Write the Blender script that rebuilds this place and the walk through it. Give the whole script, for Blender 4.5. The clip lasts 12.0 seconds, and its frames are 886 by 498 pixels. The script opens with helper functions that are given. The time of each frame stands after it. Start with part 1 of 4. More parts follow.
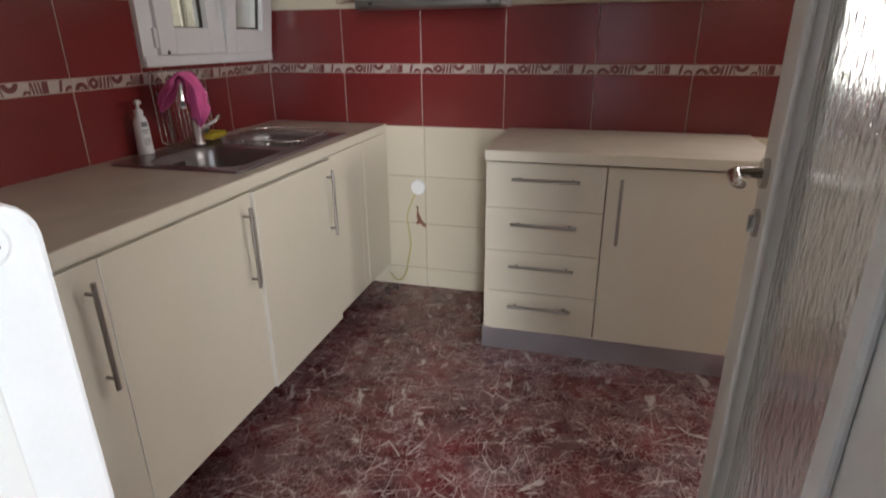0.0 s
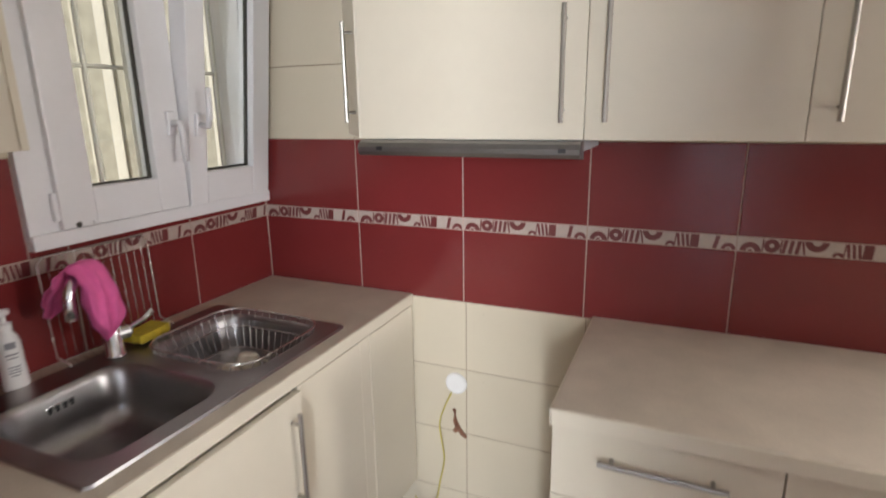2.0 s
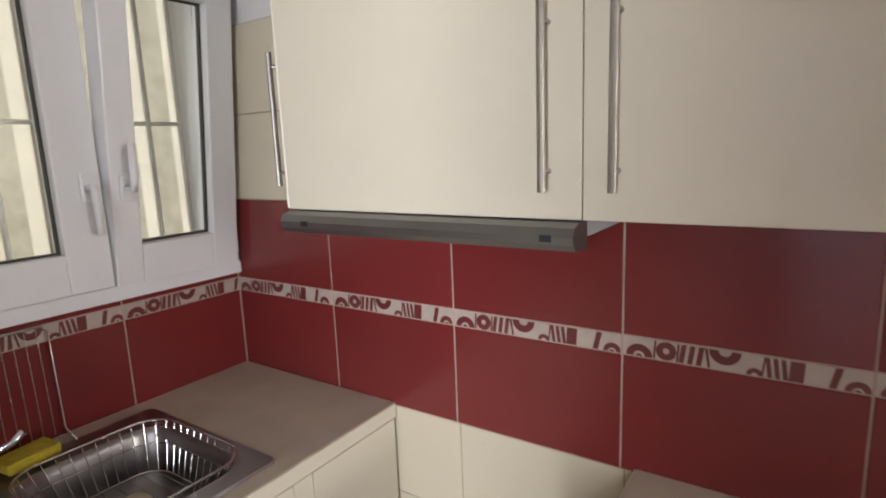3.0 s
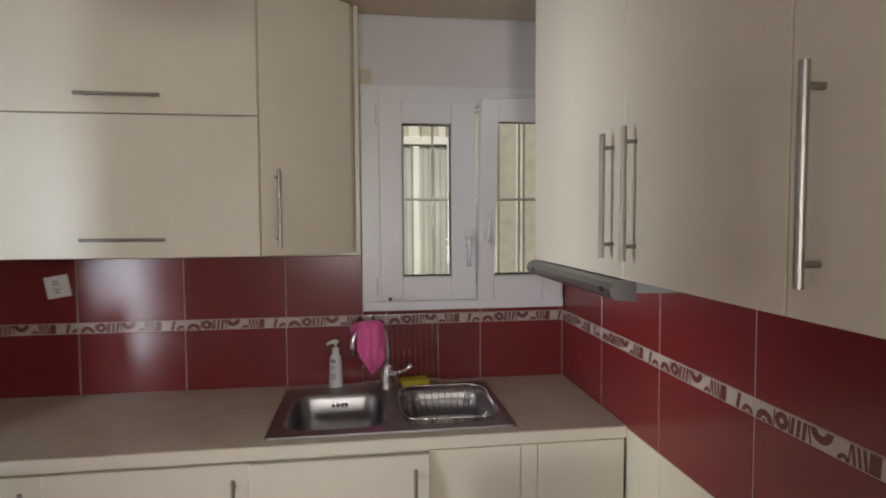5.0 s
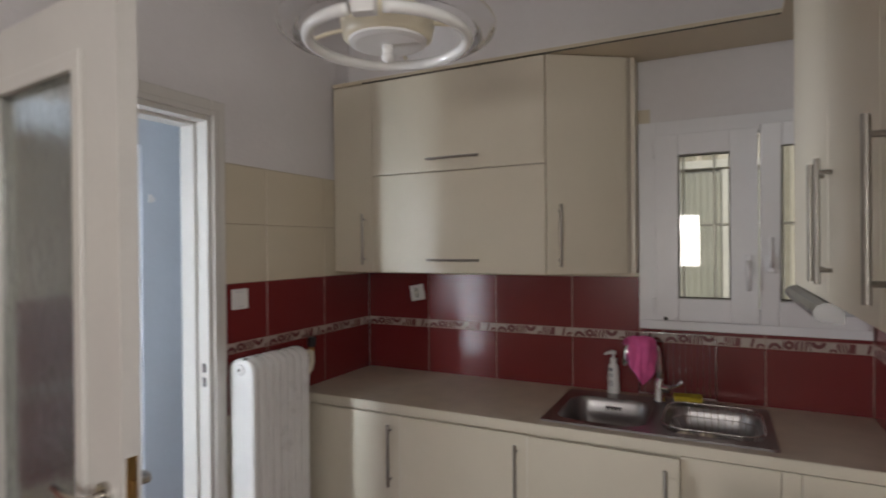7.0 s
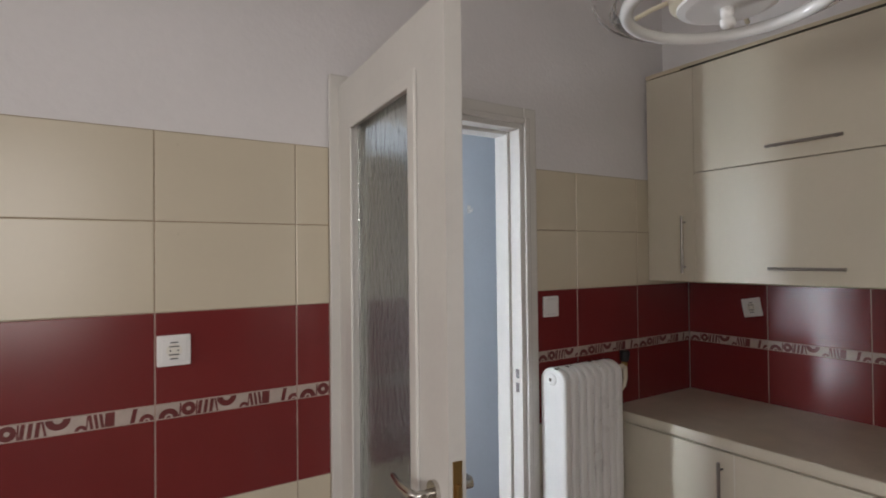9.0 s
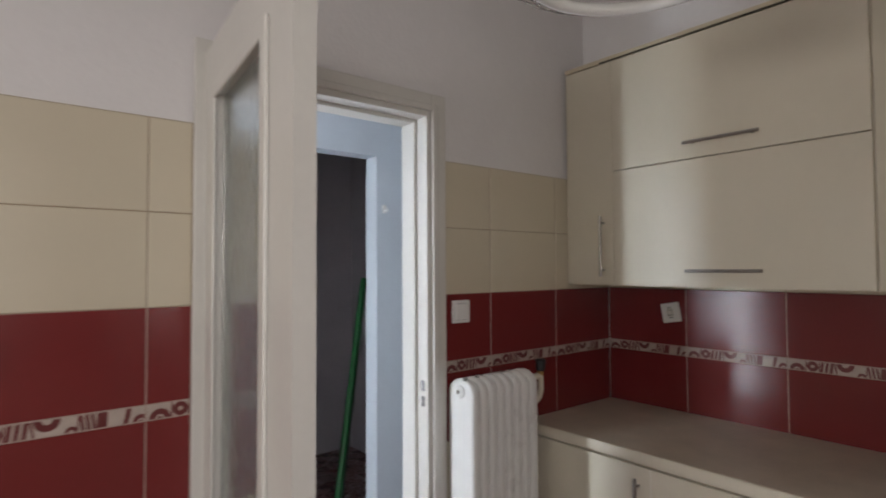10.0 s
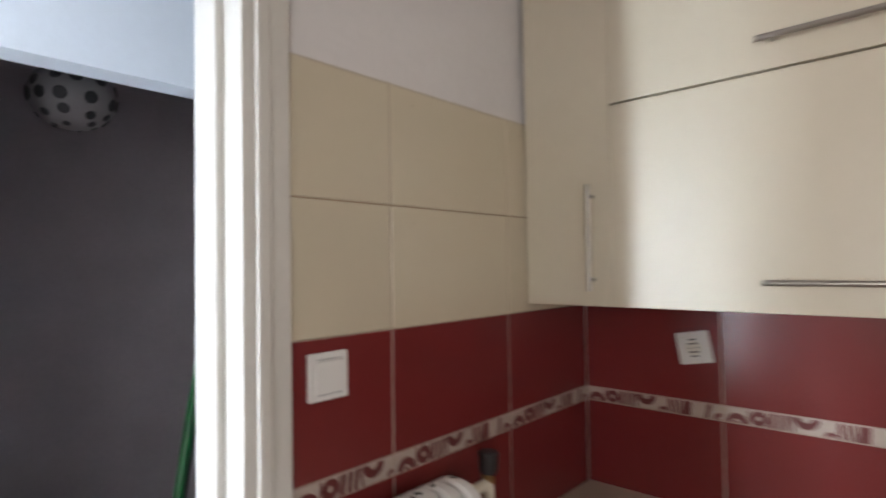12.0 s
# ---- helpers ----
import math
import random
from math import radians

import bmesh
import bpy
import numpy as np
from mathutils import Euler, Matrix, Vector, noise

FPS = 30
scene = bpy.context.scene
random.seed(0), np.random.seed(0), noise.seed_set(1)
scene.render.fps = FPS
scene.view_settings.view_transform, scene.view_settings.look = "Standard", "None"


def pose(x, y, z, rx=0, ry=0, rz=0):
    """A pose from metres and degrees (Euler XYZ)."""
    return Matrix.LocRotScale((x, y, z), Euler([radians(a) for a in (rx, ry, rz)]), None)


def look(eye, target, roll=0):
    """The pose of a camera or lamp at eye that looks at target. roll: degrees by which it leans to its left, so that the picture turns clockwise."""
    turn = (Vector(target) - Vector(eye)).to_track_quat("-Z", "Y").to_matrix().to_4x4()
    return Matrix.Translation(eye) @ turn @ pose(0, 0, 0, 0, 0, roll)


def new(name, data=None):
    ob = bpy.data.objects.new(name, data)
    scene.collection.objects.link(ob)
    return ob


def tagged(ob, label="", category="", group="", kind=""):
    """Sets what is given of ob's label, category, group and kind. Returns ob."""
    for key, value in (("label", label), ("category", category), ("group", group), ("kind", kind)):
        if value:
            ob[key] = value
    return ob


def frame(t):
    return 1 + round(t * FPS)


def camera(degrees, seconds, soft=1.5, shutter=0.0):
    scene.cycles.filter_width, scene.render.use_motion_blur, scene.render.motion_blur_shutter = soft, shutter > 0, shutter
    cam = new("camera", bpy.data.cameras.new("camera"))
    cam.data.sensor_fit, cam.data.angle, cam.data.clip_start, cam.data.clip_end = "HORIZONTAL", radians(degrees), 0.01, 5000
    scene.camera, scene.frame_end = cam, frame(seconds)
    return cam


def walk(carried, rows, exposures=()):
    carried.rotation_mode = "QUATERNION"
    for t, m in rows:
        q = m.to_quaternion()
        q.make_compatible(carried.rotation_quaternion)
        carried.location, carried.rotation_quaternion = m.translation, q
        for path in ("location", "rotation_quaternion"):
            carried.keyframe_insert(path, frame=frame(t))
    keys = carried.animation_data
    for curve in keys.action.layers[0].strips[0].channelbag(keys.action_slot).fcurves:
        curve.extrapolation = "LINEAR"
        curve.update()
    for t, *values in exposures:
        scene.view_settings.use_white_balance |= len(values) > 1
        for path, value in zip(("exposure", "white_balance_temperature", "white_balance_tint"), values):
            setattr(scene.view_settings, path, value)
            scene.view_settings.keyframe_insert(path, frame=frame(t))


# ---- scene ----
cam = camera(77.1, 12.0, soft=1.8, shutter=0.4)
PATH = [
    (0, (1.649, -2.645, 1.259), (1.146, -0.842, 0.555), -0.5),
    (0.5, (1.64, -2.565, 1.315), (1.075, -0.849, 0.459), -0.6),
    (1, (1.554, -2.32, 1.426), (0.933, -0.605, 0.604), -0.6),
    (1.5, (1.485, -2.027, 1.475), (0.789, -0.265, 0.834), -0.7),
    (2, (1.471, -1.664, 1.5), (0.69, 0.111, 1.01), -0.9),
    (2.5, (1.477, -1.365, 1.509), (0.592, 0.381, 1.096), -1.2),
    (2.7, (1.479, -1.211, 1.533), (0.535, 0.507, 1.136), -1.6),
    (4.3, (2.05, -0.905, 1.493), (0.167, -0.244, 1.364), -0.8),
    (4.5, (2.155, -0.898, 1.524), (0.229, -0.374, 1.397), -0.2),
    (5, (2.308, -0.833, 1.545), (0.329, -0.566, 1.441), -0.3),
    (5.5, (2.34, -0.677, 1.542), (0.342, -0.742, 1.475), -0.5),
    (6, (2.389, -0.638, 1.57), (0.431, -1.042, 1.51), -0.4),
    (6.5, (2.508, -0.568, 1.547), (0.616, -1.218, 1.522), -0.5),
    (7, (2.662, -0.519, 1.548), (0.876, -1.418, 1.539), -0.5),
    (7.5, (2.784, -0.579, 1.519), (1.187, -1.782, 1.541), -0.3),
    (7.7, (2.81, -0.574, 1.555), (1.327, -1.916, 1.552), -0.4),
    (9.3, (2.509, -0.654, 1.537), (1.428, -2.336, 1.576), -0.6),
    (9.5, (2.459, -0.652, 1.511), (1.355, -2.319, 1.57), -0.3),
    (10, (2.345, -0.739, 1.501), (1.082, -2.289, 1.568), -0.3),
    (10.5, (2.213, -0.872, 1.525), (0.698, -2.176, 1.575), -0.5),
    (11, (1.944, -1.001, 1.522), (0.28, -2.11, 1.567), -0.5),
    (11.5, (1.71, -1.179, 1.527), (0.061, -2.31, 1.581), -0.5),
    (12, (1.56, -1.509, 1.53), (0.078, -2.85, 1.585), -0.9),
]
EXPO = [(0, 0.42), (0.5, 0.75), (1, 0.87), (1.5, 0.93), (2.7, 0.85), (4.5, 0.38), (5, 0.28), (5.5, 0.2), (6.5, 0.08), (7, -0.15), (7.5, -0.22), (9.5, -0.18), (10, -0.12), (10.5, 0.1), (11, 0.3), (11.5, 0.5), (12, 0.71)]
walk(cam, [(t, look(eye, target, roll)) for t, eye, target, roll in PATH], EXPO)

# ---- world and large lights ----
world = bpy.data.worlds.new("world")
scene.world = world
world.use_nodes = True
wn = world.node_tree.nodes
sky = wn.new("ShaderNodeTexSky")
sky.sky_type = "NISHITA"
sky.sun_disc = False
sky.sun_elevation = radians(58)
sky.sun_rotation = radians(75)
world.node_tree.links.new(sky.outputs[0], wn["Background"].inputs[0])
wn["Background"].inputs[1].default_value = 0.1

sun = new("sun", bpy.data.lights.new("sun", "SUN"))
sun.data.energy, sun.data.angle, sun.data.color = 3.8, radians(0.5), (1.0, 0.95, 0.86)
sun.matrix_world = look((6, 1.6, 10), (0, 0, 0))


def area(name, eye, target, w, h, power, color):
    ob = new(name, bpy.data.lights.new(name, "AREA"))
    ob.data.shape, ob.data.size, ob.data.size_y = "RECTANGLE", w, h
    ob.data.energy, ob.data.color = power, color
    ob.matrix_world = look(eye, target)
    return ob


# daylight from an unseen slit in the hall and in the kitchen's balcony window
area("hall_slit_daylight", (2.67, -2.86, 1.15), (1.0, -2.86, 1.15), 0.10, 2.0, 27, (0.84, 0.92, 1.0))
area("balcony_window_daylight", (2.98, 0.05, 1.65), (2.2, -2.3, 1.4), 0.80, 1.1, 17, (1.0, 0.95, 0.92))
# unseen eastern fill, added to raise the light on the west fronts
area("east_side_fill", (5.66, -1.05, 1.60), (0.3, -1.3, 1.45), 0.5, 0.7, 32, (1.0, 0.96, 0.92))
# added lamp in an unseen room, lights the north fronts through the doorway
area("south_room_fill", (2.45, -4.93, 1.4), (1.5, -2.0, 1.2), 0.70, 1.7, 160, (0.90, 0.94, 1.0))


# ---- materials ----
def mat(name, color, rough=0.5, metal=0.0, var=0.12, scale=6.0, bump=0.0, bscale=120.0, rvar=0.08, rand=0.0, coat=0.0, spec=0.5):
    m = bpy.data.materials.new(name)
    m.use_nodes = True
    n, l = m.node_tree.nodes, m.node_tree.links
    b = n["Principled BSDF"]
    tc = n.new("ShaderNodeTexCoord")
    big, fine = n.new("ShaderNodeTexNoise"), n.new("ShaderNodeTexNoise")
    for tex, s, d in ((big, scale, 4), (fine, scale * 14, 3)):
        tex.inputs["Scale"].default_value, tex.inputs["Detail"].default_value = s, d
        l.new(tc.outputs["Object"], tex.inputs["Vector"])
    add = n.new("ShaderNodeMath")
    add.operation = "MULTIPLY_ADD"
    add.inputs[1].default_value = 0.35
    l.new(fine.outputs[0], add.inputs[0])
    l.new(big.outputs[0], add.inputs[2])
    ramp = n.new("ShaderNodeMapRange")
    ramp.inputs["From Min"].default_value, ramp.inputs["From Max"].default_value = 0.35, 1.0
    ramp.inputs["To Min"].default_value, ramp.inputs["To Max"].default_value = 1 - var, 1 + var
    l.new(add.outputs[0], ramp.inputs["Value"])
    last = ramp.outputs[0]
    if rand:
        info, r2, mul = n.new("ShaderNodeObjectInfo"), n.new("ShaderNodeMapRange"), n.new("ShaderNodeMath")
        r2.inputs["To Min"].default_value, r2.inputs["To Max"].default_value = 1 - rand, 1 + rand
        mul.operation = "MULTIPLY"
        l.new(info.outputs["Random"], r2.inputs["Value"])
        l.new(r2.outputs[0], mul.inputs[0])
        l.new(last, mul.inputs[1])
        last = mul.outputs[0]
    hsv = n.new("ShaderNodeHueSaturation")
    hsv.inputs["Color"].default_value = (*color, 1)
    l.new(last, hsv.inputs["Value"])
    l.new(hsv.outputs[0], b.inputs["Base Color"])
    rr = n.new("ShaderNodeMapRange")
    rr.inputs["To Min"].default_value, rr.inputs["To Max"].default_value = max(0.02, rough - rvar), min(1, rough + rvar)
    l.new(big.outputs[0], rr.inputs["Value"])
    l.new(rr.outputs[0], b.inputs["Roughness"])
    b.inputs["Metallic"].default_value = metal
    b.inputs["Coat Weight"].default_value = coat
    b.inputs["Specular IOR Level"].default_value = spec
    if bump:
        t, bp = n.new("ShaderNodeTexNoise"), n.new("ShaderNodeBump")
        t.inputs["Scale"].default_value = bscale
        bp.inputs["Strength"].default_value, bp.inputs["Distance"].default_value = bump, 0.01
        l.new(tc.outputs["Object"], t.inputs["Vector"])
        l.new(t.outputs[0], bp.inputs["Height"])
        l.new(bp.outputs[0], b.inputs["Normal"])
    return m


PLASTER = mat("plaster", (0.72, 0.70, 0.70), 0.85, var=0.05, scale=2.5, bump=0.12, bscale=60)
HALL_PAINT = mat("hall_paint", (0.56, 0.61, 0.66), 0.8, var=0.05, scale=3, bump=0.1, bscale=50)
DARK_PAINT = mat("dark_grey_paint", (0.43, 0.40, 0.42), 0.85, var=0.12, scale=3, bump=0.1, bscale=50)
CEIL = mat("ceiling_paint", (0.74, 0.72, 0.72), 0.9, var=0.04, scale=2, bump=0.1, bscale=80)
GROUT = mat("grout", (0.42, 0.31, 0.26), 0.9, var=0.2, scale=12, bump=0.2, bscale=300)
GROUT_DARK = mat("brown_grout", (0.36, 0.28, 0.20), 0.9, var=0.2, scale=12)
RED_TILE = mat("red_tile", (0.175, 0.024, 0.024), 0.22, var=0.06, scale=5, rand=0.05, rvar=0.02)
CREAM_TILE = mat("cream_tile", (0.60, 0.535, 0.41), 0.28, var=0.03, scale=4, rand=0.03, rvar=0.02)
MOTIF = mat("listello_motif", (0.46, 0.38, 0.33), 0.35, var=0.15, scale=30)
MOTIF_DARK = mat("listello_dark", (0.135, 0.026, 0.026), 0.3, var=0.2, scale=30)
LAMINATE = mat("cream_laminate", (0.66, 0.605, 0.49), 0.33, var=0.035, scale=3, bump=0.02, bscale=200, rvar=0.05)
LAM_EDGE = mat("laminate_edge", (0.76, 0.73, 0.66), 0.4, var=0.08, scale=20)
CARCASS = mat("cabinet_board", (0.55, 0.50, 0.42), 0.6, var=0.08, scale=8)
WORKTOP = mat("worktop_laminate", (0.52, 0.455, 0.365), 0.42, var=0.14, scale=10, bump=0.03, bscale=400)
SOFFIT = mat("soffit_board", (0.58, 0.50, 0.37), 0.5, var=0.05, scale=4)
STEEL = mat("brushed_steel", (0.34, 0.32, 0.29), 0.36, 1.0, var=0.12, scale=14, bump=0.02, bscale=300)
SINK_STEEL = mat("sink_steel", (0.32, 0.305, 0.30), 0.33, 1.0, var=0.12, scale=10, bump=0.03, bscale=250, rvar=0.1)
WIRE = mat("bright_wire", (0.66, 0.64, 0.62), 0.25, 1.0, var=0.06, scale=20)
CHROME = mat("chrome", (0.75, 0.75, 0.76), 0.1, 1.0, var=0.04, scale=20)
PLINTH = mat("aluminium_plinth", (0.55, 0.56, 0.60), 0.32, 0.85, var=0.1, scale=8)
HOOD_GREY = mat("hood_metal", (0.25, 0.245, 0.24), 0.35, 0.9, var=0.12, scale=10)
HOOD_PAINT = mat("hood_paint", (0.42, 0.44, 0.47), 0.4, var=0.08, scale=8)
# globe glaze darkened to grey; the unlit room's dimness is in the colour
GLOBE = mat("dimmed_globe_glaze", (0.20, 0.19, 0.19), 0.5, var=0.1)
PVC = mat("white_pvc", (0.78, 0.78, 0.79), 0.32, var=0.04, scale=5)
GASKET_SHADE = mat("dark_gasket_and_shade", (0.05, 0.045, 0.035), 0.7)
DOOR_PAINT = mat("white_door_paint", (0.64, 0.62, 0.58), 0.38, var=0.06, scale=4, bump=0.05, bscale=70)
ENAMEL = mat("radiator_enamel", (0.78, 0.77, 0.75), 0.3, var=0.05, scale=8, bump=0.03, bscale=60)
en, el = ENAMEL.node_tree.nodes, ENAMEL.node_tree.links
chip_noise, chip_ramp, chip_mix = en.new("ShaderNodeTexNoise"), en.new("ShaderNodeMapRange"), en.new("ShaderNodeMix")
chip_noise.inputs["Scale"].default_value = 42
chip_ramp.inputs["From Min"].default_value, chip_ramp.inputs["From Max"].default_value = 0.78, 0.80
chip_mix.data_type = "RGBA"
chip_mix.inputs[7].default_value = (0.03, 0.03, 0.025, 1)
el.new(en["Texture Coordinate"].outputs["Object"], chip_noise.inputs["Vector"])
el.new(chip_noise.outputs[0], chip_ramp.inputs["Value"])
el.new(chip_ramp.outputs[0], chip_mix.inputs["Factor"])
el.new(en["Hue/Saturation/Value"].outputs[0], chip_mix.inputs[6])
el.new(chip_mix.outputs[2], en["Principled BSDF"].inputs["Base Color"])
PLASTIC = mat("white_plastic", (0.78, 0.77, 0.75), 0.35, var=0.03)
CREAM_METAL = mat("cream_lamp_enamel", (0.74, 0.68, 0.52), 0.35, var=0.06)
BLACK = mat("black_plastic", (0.02, 0.02, 0.022), 0.45)
BRASS = mat("worn_brass", (0.45, 0.30, 0.12), 0.3, 1.0, var=0.2, scale=30)
NICKEL = mat("nickel", (0.55, 0.52, 0.48), 0.25, 1.0, var=0.1, scale=30)
PINK = mat("pink_microfibre", (0.84, 0.15, 0.40), 0.95, var=0.15, scale=25, bump=0.6, bscale=500)
SPONGE = mat("yellow_sponge", (0.55, 0.42, 0.03), 0.95, var=0.25, scale=60, bump=0.8, bscale=350)
GREEN = mat("green_metal_tube", (0.008, 0.12, 0.028), 0.35, var=0.1)
CERAMIC = mat("cream_ceramic", (0.68, 0.62, 0.50), 0.25, var=0.05)
EARTH_WIRE = mat("yellow_green_wire", (0.50, 0.42, 0.10), 0.5, var=0.2, scale=40)
BROWN = mat("exposed_brown_clay", (0.22, 0.10, 0.06), 0.95, var=0.3, scale=60, bump=0.8, bscale=200)
PRINT = mat("grey_print", (0.25, 0.25, 0.27), 0.5)
TUBE_GLASS = mat("white_fluorescent_tube", (0.80, 0.80, 0.78), 0.2, var=0.02)
SHAFT_WALL = mat("shaft_plaster", (0.60, 0.56, 0.47), 0.9, var=0.12, scale=3, bump=0.2, bscale=40)
SHUTTER = mat("grey_shutter", (0.42, 0.42, 0.35), 0.6, var=0.1)
BOARD = mat("weathered_tan_board", (0.35, 0.32, 0.245), 0.8, var=0.25, scale=14, bump=0.2, bscale=60)
IRON = mat("white_painted_iron", (0.70, 0.68, 0.60), 0.5, var=0.1, scale=20)
DIRT = mat("gap_dust", (0.07, 0.055, 0.05), 0.95, var=0.4, scale=30)


def glass(name, color, rough, bump=0.0, bscale=30.0):
    m = mat(name, color, rough, var=0.0, bump=bump, bscale=bscale, rvar=0.0)
    m.node_tree.nodes["Principled BSDF"].inputs["Transmission Weight"].default_value = 1.0
    m.node_tree.nodes["Principled BSDF"].inputs["IOR"].default_value = 1.45
    return m


PANE = glass("clear_pane", (0.97, 0.98, 0.96), 0.02)
RIPPLE = glass("rippled_glass", (0.88, 0.92, 0.90), 0.12, 0.16, 50)
rn, rl = RIPPLE.node_tree.nodes, RIPPLE.node_tree.links
stretch_map = rn.new("ShaderNodeMapping")
stretch_map.inputs["Scale"].default_value = (1.0, 1.0, 0.6)
rl.new(rn["Texture Coordinate"].outputs["Object"], stretch_map.inputs[0])
rl.new(stretch_map.outputs[0], rn["Bump"].inputs["Height"].links[0].from_node.inputs["Vector"])
rn["Principled BSDF"].inputs["Transmission Weight"].default_value = 0.95
DISH = glass("clear_dish_acrylic", (0.95, 0.95, 0.95), 0.06)
DISH.node_tree.nodes["Principled BSDF"].inputs["IOR"].default_value = 1.18


def marble():
    m = bpy.data.materials.new("red_marble")
    m.use_nodes = True
    n, l = m.node_tree.nodes, m.node_tree.links
    b = n["Principled BSDF"]
    tc = n.new("ShaderNodeTexCoord")

    def noise_tex(scale, detail, vec=None, rough=0.6):
        t = n.new("ShaderNodeTexNoise")
        t.inputs["Scale"].default_value, t.inputs["Detail"].default_value, t.inputs["Roughness"].default_value = scale, detail, rough
        l.new(vec or tc.outputs["Object"], t.inputs["Vector"])
        return t

    def ramp(src, a, c, lo=0.0, hi=1.0):
        r = n.new("ShaderNodeMapRange")
        for key, v in (("From Min", a), ("From Max", c), ("To Min", lo), ("To Max", hi)):
            r.inputs[key].default_value = v
        l.new(src, r.inputs["Value"])
        return r.outputs[0]

    def mix(fac, a, c):
        x = n.new("ShaderNodeMix")
        x.data_type = "RGBA"
        l.new(fac, x.inputs["Factor"])
        for slot, v in ((6, a), (7, c)):
            if isinstance(v, tuple):
                x.inputs[slot].default_value = (*v, 1)
            else:
                l.new(v, x.inputs[slot])
        return x.outputs[2]

    def mul(a, c):
        x = n.new("ShaderNodeMath")
        x.operation = "MULTIPLY"
        l.new(a, x.inputs[0])
        l.new(c, x.inputs[1])
        return x.outputs[0]

    warp = noise_tex(5, 5)
    w2 = n.new("ShaderNodeVectorMath")
    w2.operation = "MULTIPLY_ADD"
    w2.inputs[1].default_value = (0.035, 0.035, 0.035)
    l.new(warp.outputs["Color"], w2.inputs[0])
    l.new(tc.outputs["Object"], w2.inputs[2])

    base = mix(ramp(noise_tex(5, 8, w2.outputs[0], 0.65).outputs[0], 0.36, 0.66), (0.050, 0.011, 0.013), (0.150, 0.031, 0.031))
    base = mix(ramp(noise_tex(4.5, 6, None, 0.65).outputs[0], 0.52, 0.68), base, (0.125, 0.066, 0.064))
    base = mix(ramp(noise_tex(48, 4, w2.outputs[0], 0.7).outputs[0], 0.58, 0.74), base, (0.19, 0.085, 0.083))
    col = base
    def cracks(scale, width, seed, lo, hi, stretch=1.0, angle=0.0, patch=0.55):
        """Angular broken veins along the edges of uneven, stretched cells."""
        mp = n.new("ShaderNodeMapping")
        mp.vector_type = "TEXTURE"
        mp.inputs["Location"].default_value = (seed, seed * 0.6, 0)
        mp.inputs["Rotation"].default_value = (0, 0, radians(angle))
        mp.inputs["Scale"].default_value = (1, 1 / stretch, 1)
        l.new(w2.outputs[0], mp.inputs[0])
        v = n.new("ShaderNodeTexVoronoi")
        v.voronoi_dimensions, v.feature = "2D", "DISTANCE_TO_EDGE"
        v.inputs["Scale"].default_value = scale
        l.new(mp.outputs[0], v.inputs["Vector"])
        m2 = n.new("ShaderNodeMapping")
        m2.inputs["Location"].default_value = (seed, -seed * 2.3, 0)
        l.new(tc.outputs["Object"], m2.inputs[0])
        return mul(ramp(v.outputs["Distance"], width * 0.35, width, 1.0, 0.0), ramp(noise_tex(scale * patch, 3, m2.outputs[0]).outputs[0], lo, hi))

    # fine crackle in cloudy patches, then fewer bold veins in several directions, all broken into short bits
    broken = ramp(noise_tex(22, 3).outputs[0], 0.36, 0.52)
    for scale, width, seed, lo, hi, stretch, angle, patch, tone in (
            (40, 0.13, 2.0, 0.42, 0.56, 1.5, 30, 0.2, (0.26, 0.155, 0.15)), (27, 0.09, 7.0, 0.45, 0.57, 2.4, 100, 0.25, (0.29, 0.185, 0.18)),
            (11, 0.040, 3.0, 0.48, 0.56, 3.4, 65, 0.6, (0.38, 0.28, 0.27)), (10, 0.038, 5.0, 0.48, 0.56, 3.6, 140, 0.6, (0.40, 0.30, 0.29)),
            (6, 0.030, 9.0, 0.48, 0.56, 3.0, 20, 0.8, (0.44, 0.35, 0.33)), (5, 0.028, 13.0, 0.49, 0.57, 3.6, 95, 0.8, (0.48, 0.40, 0.37))):
        col = mix(mul(cracks(scale, width, seed, lo, hi, stretch, angle, patch), broken), col, tone)
    for angle, seed, size, lo in ((35, 11.0, 7, 0.645), (110, 17.0, 6, 0.64), (70, 23.0, 3.2, 0.66), (15, 31.0, 13, 0.65)):
        mp = n.new("ShaderNodeMapping")
        mp.inputs["Location"].default_value = (seed, seed, 0)
        mp.inputs["Rotation"].default_value = (0, 0, radians(angle))
        mp.vector_type = "TEXTURE"
        mp.inputs["Scale"].default_value = (1, 0.38, 1)
        l.new(w2.outputs[0], mp.inputs[0])
        col = mix(ramp(noise_tex(size, 4, mp.outputs[0], 0.6).outputs[0], lo, lo + 0.04), col, (0.44, 0.375, 0.34))
    l.new(col, b.inputs["Base Color"])
    l.new(ramp(noise_tex(9, 5).outputs[0], 0.3, 0.7, 0.16, 0.42), b.inputs["Roughness"])
    return m


MARBLE = marble()


# ---- builders ----
def box_bm(x0, x1, y0, y1, z0, z1, bevel=0.0, seg=2, bm=None):
    bm = bm or bmesh.new()
    got = bmesh.ops.create_cube(bm, size=1.0)
    for v in got["verts"]:
        v.co = ((x0 + x1) / 2 + v.co.x * (x1 - x0), (y0 + y1) / 2 + v.co.y * (y1 - y0), (z0 + z1) / 2 + v.co.z * (z1 - z0))
    if bevel:
        edges = list({e for v in got["verts"] for e in v.link_edges})
        bmesh.ops.bevel(bm, geom=edges, offset=bevel, segments=seg, affect="EDGES", profile=0.6)
    return bm


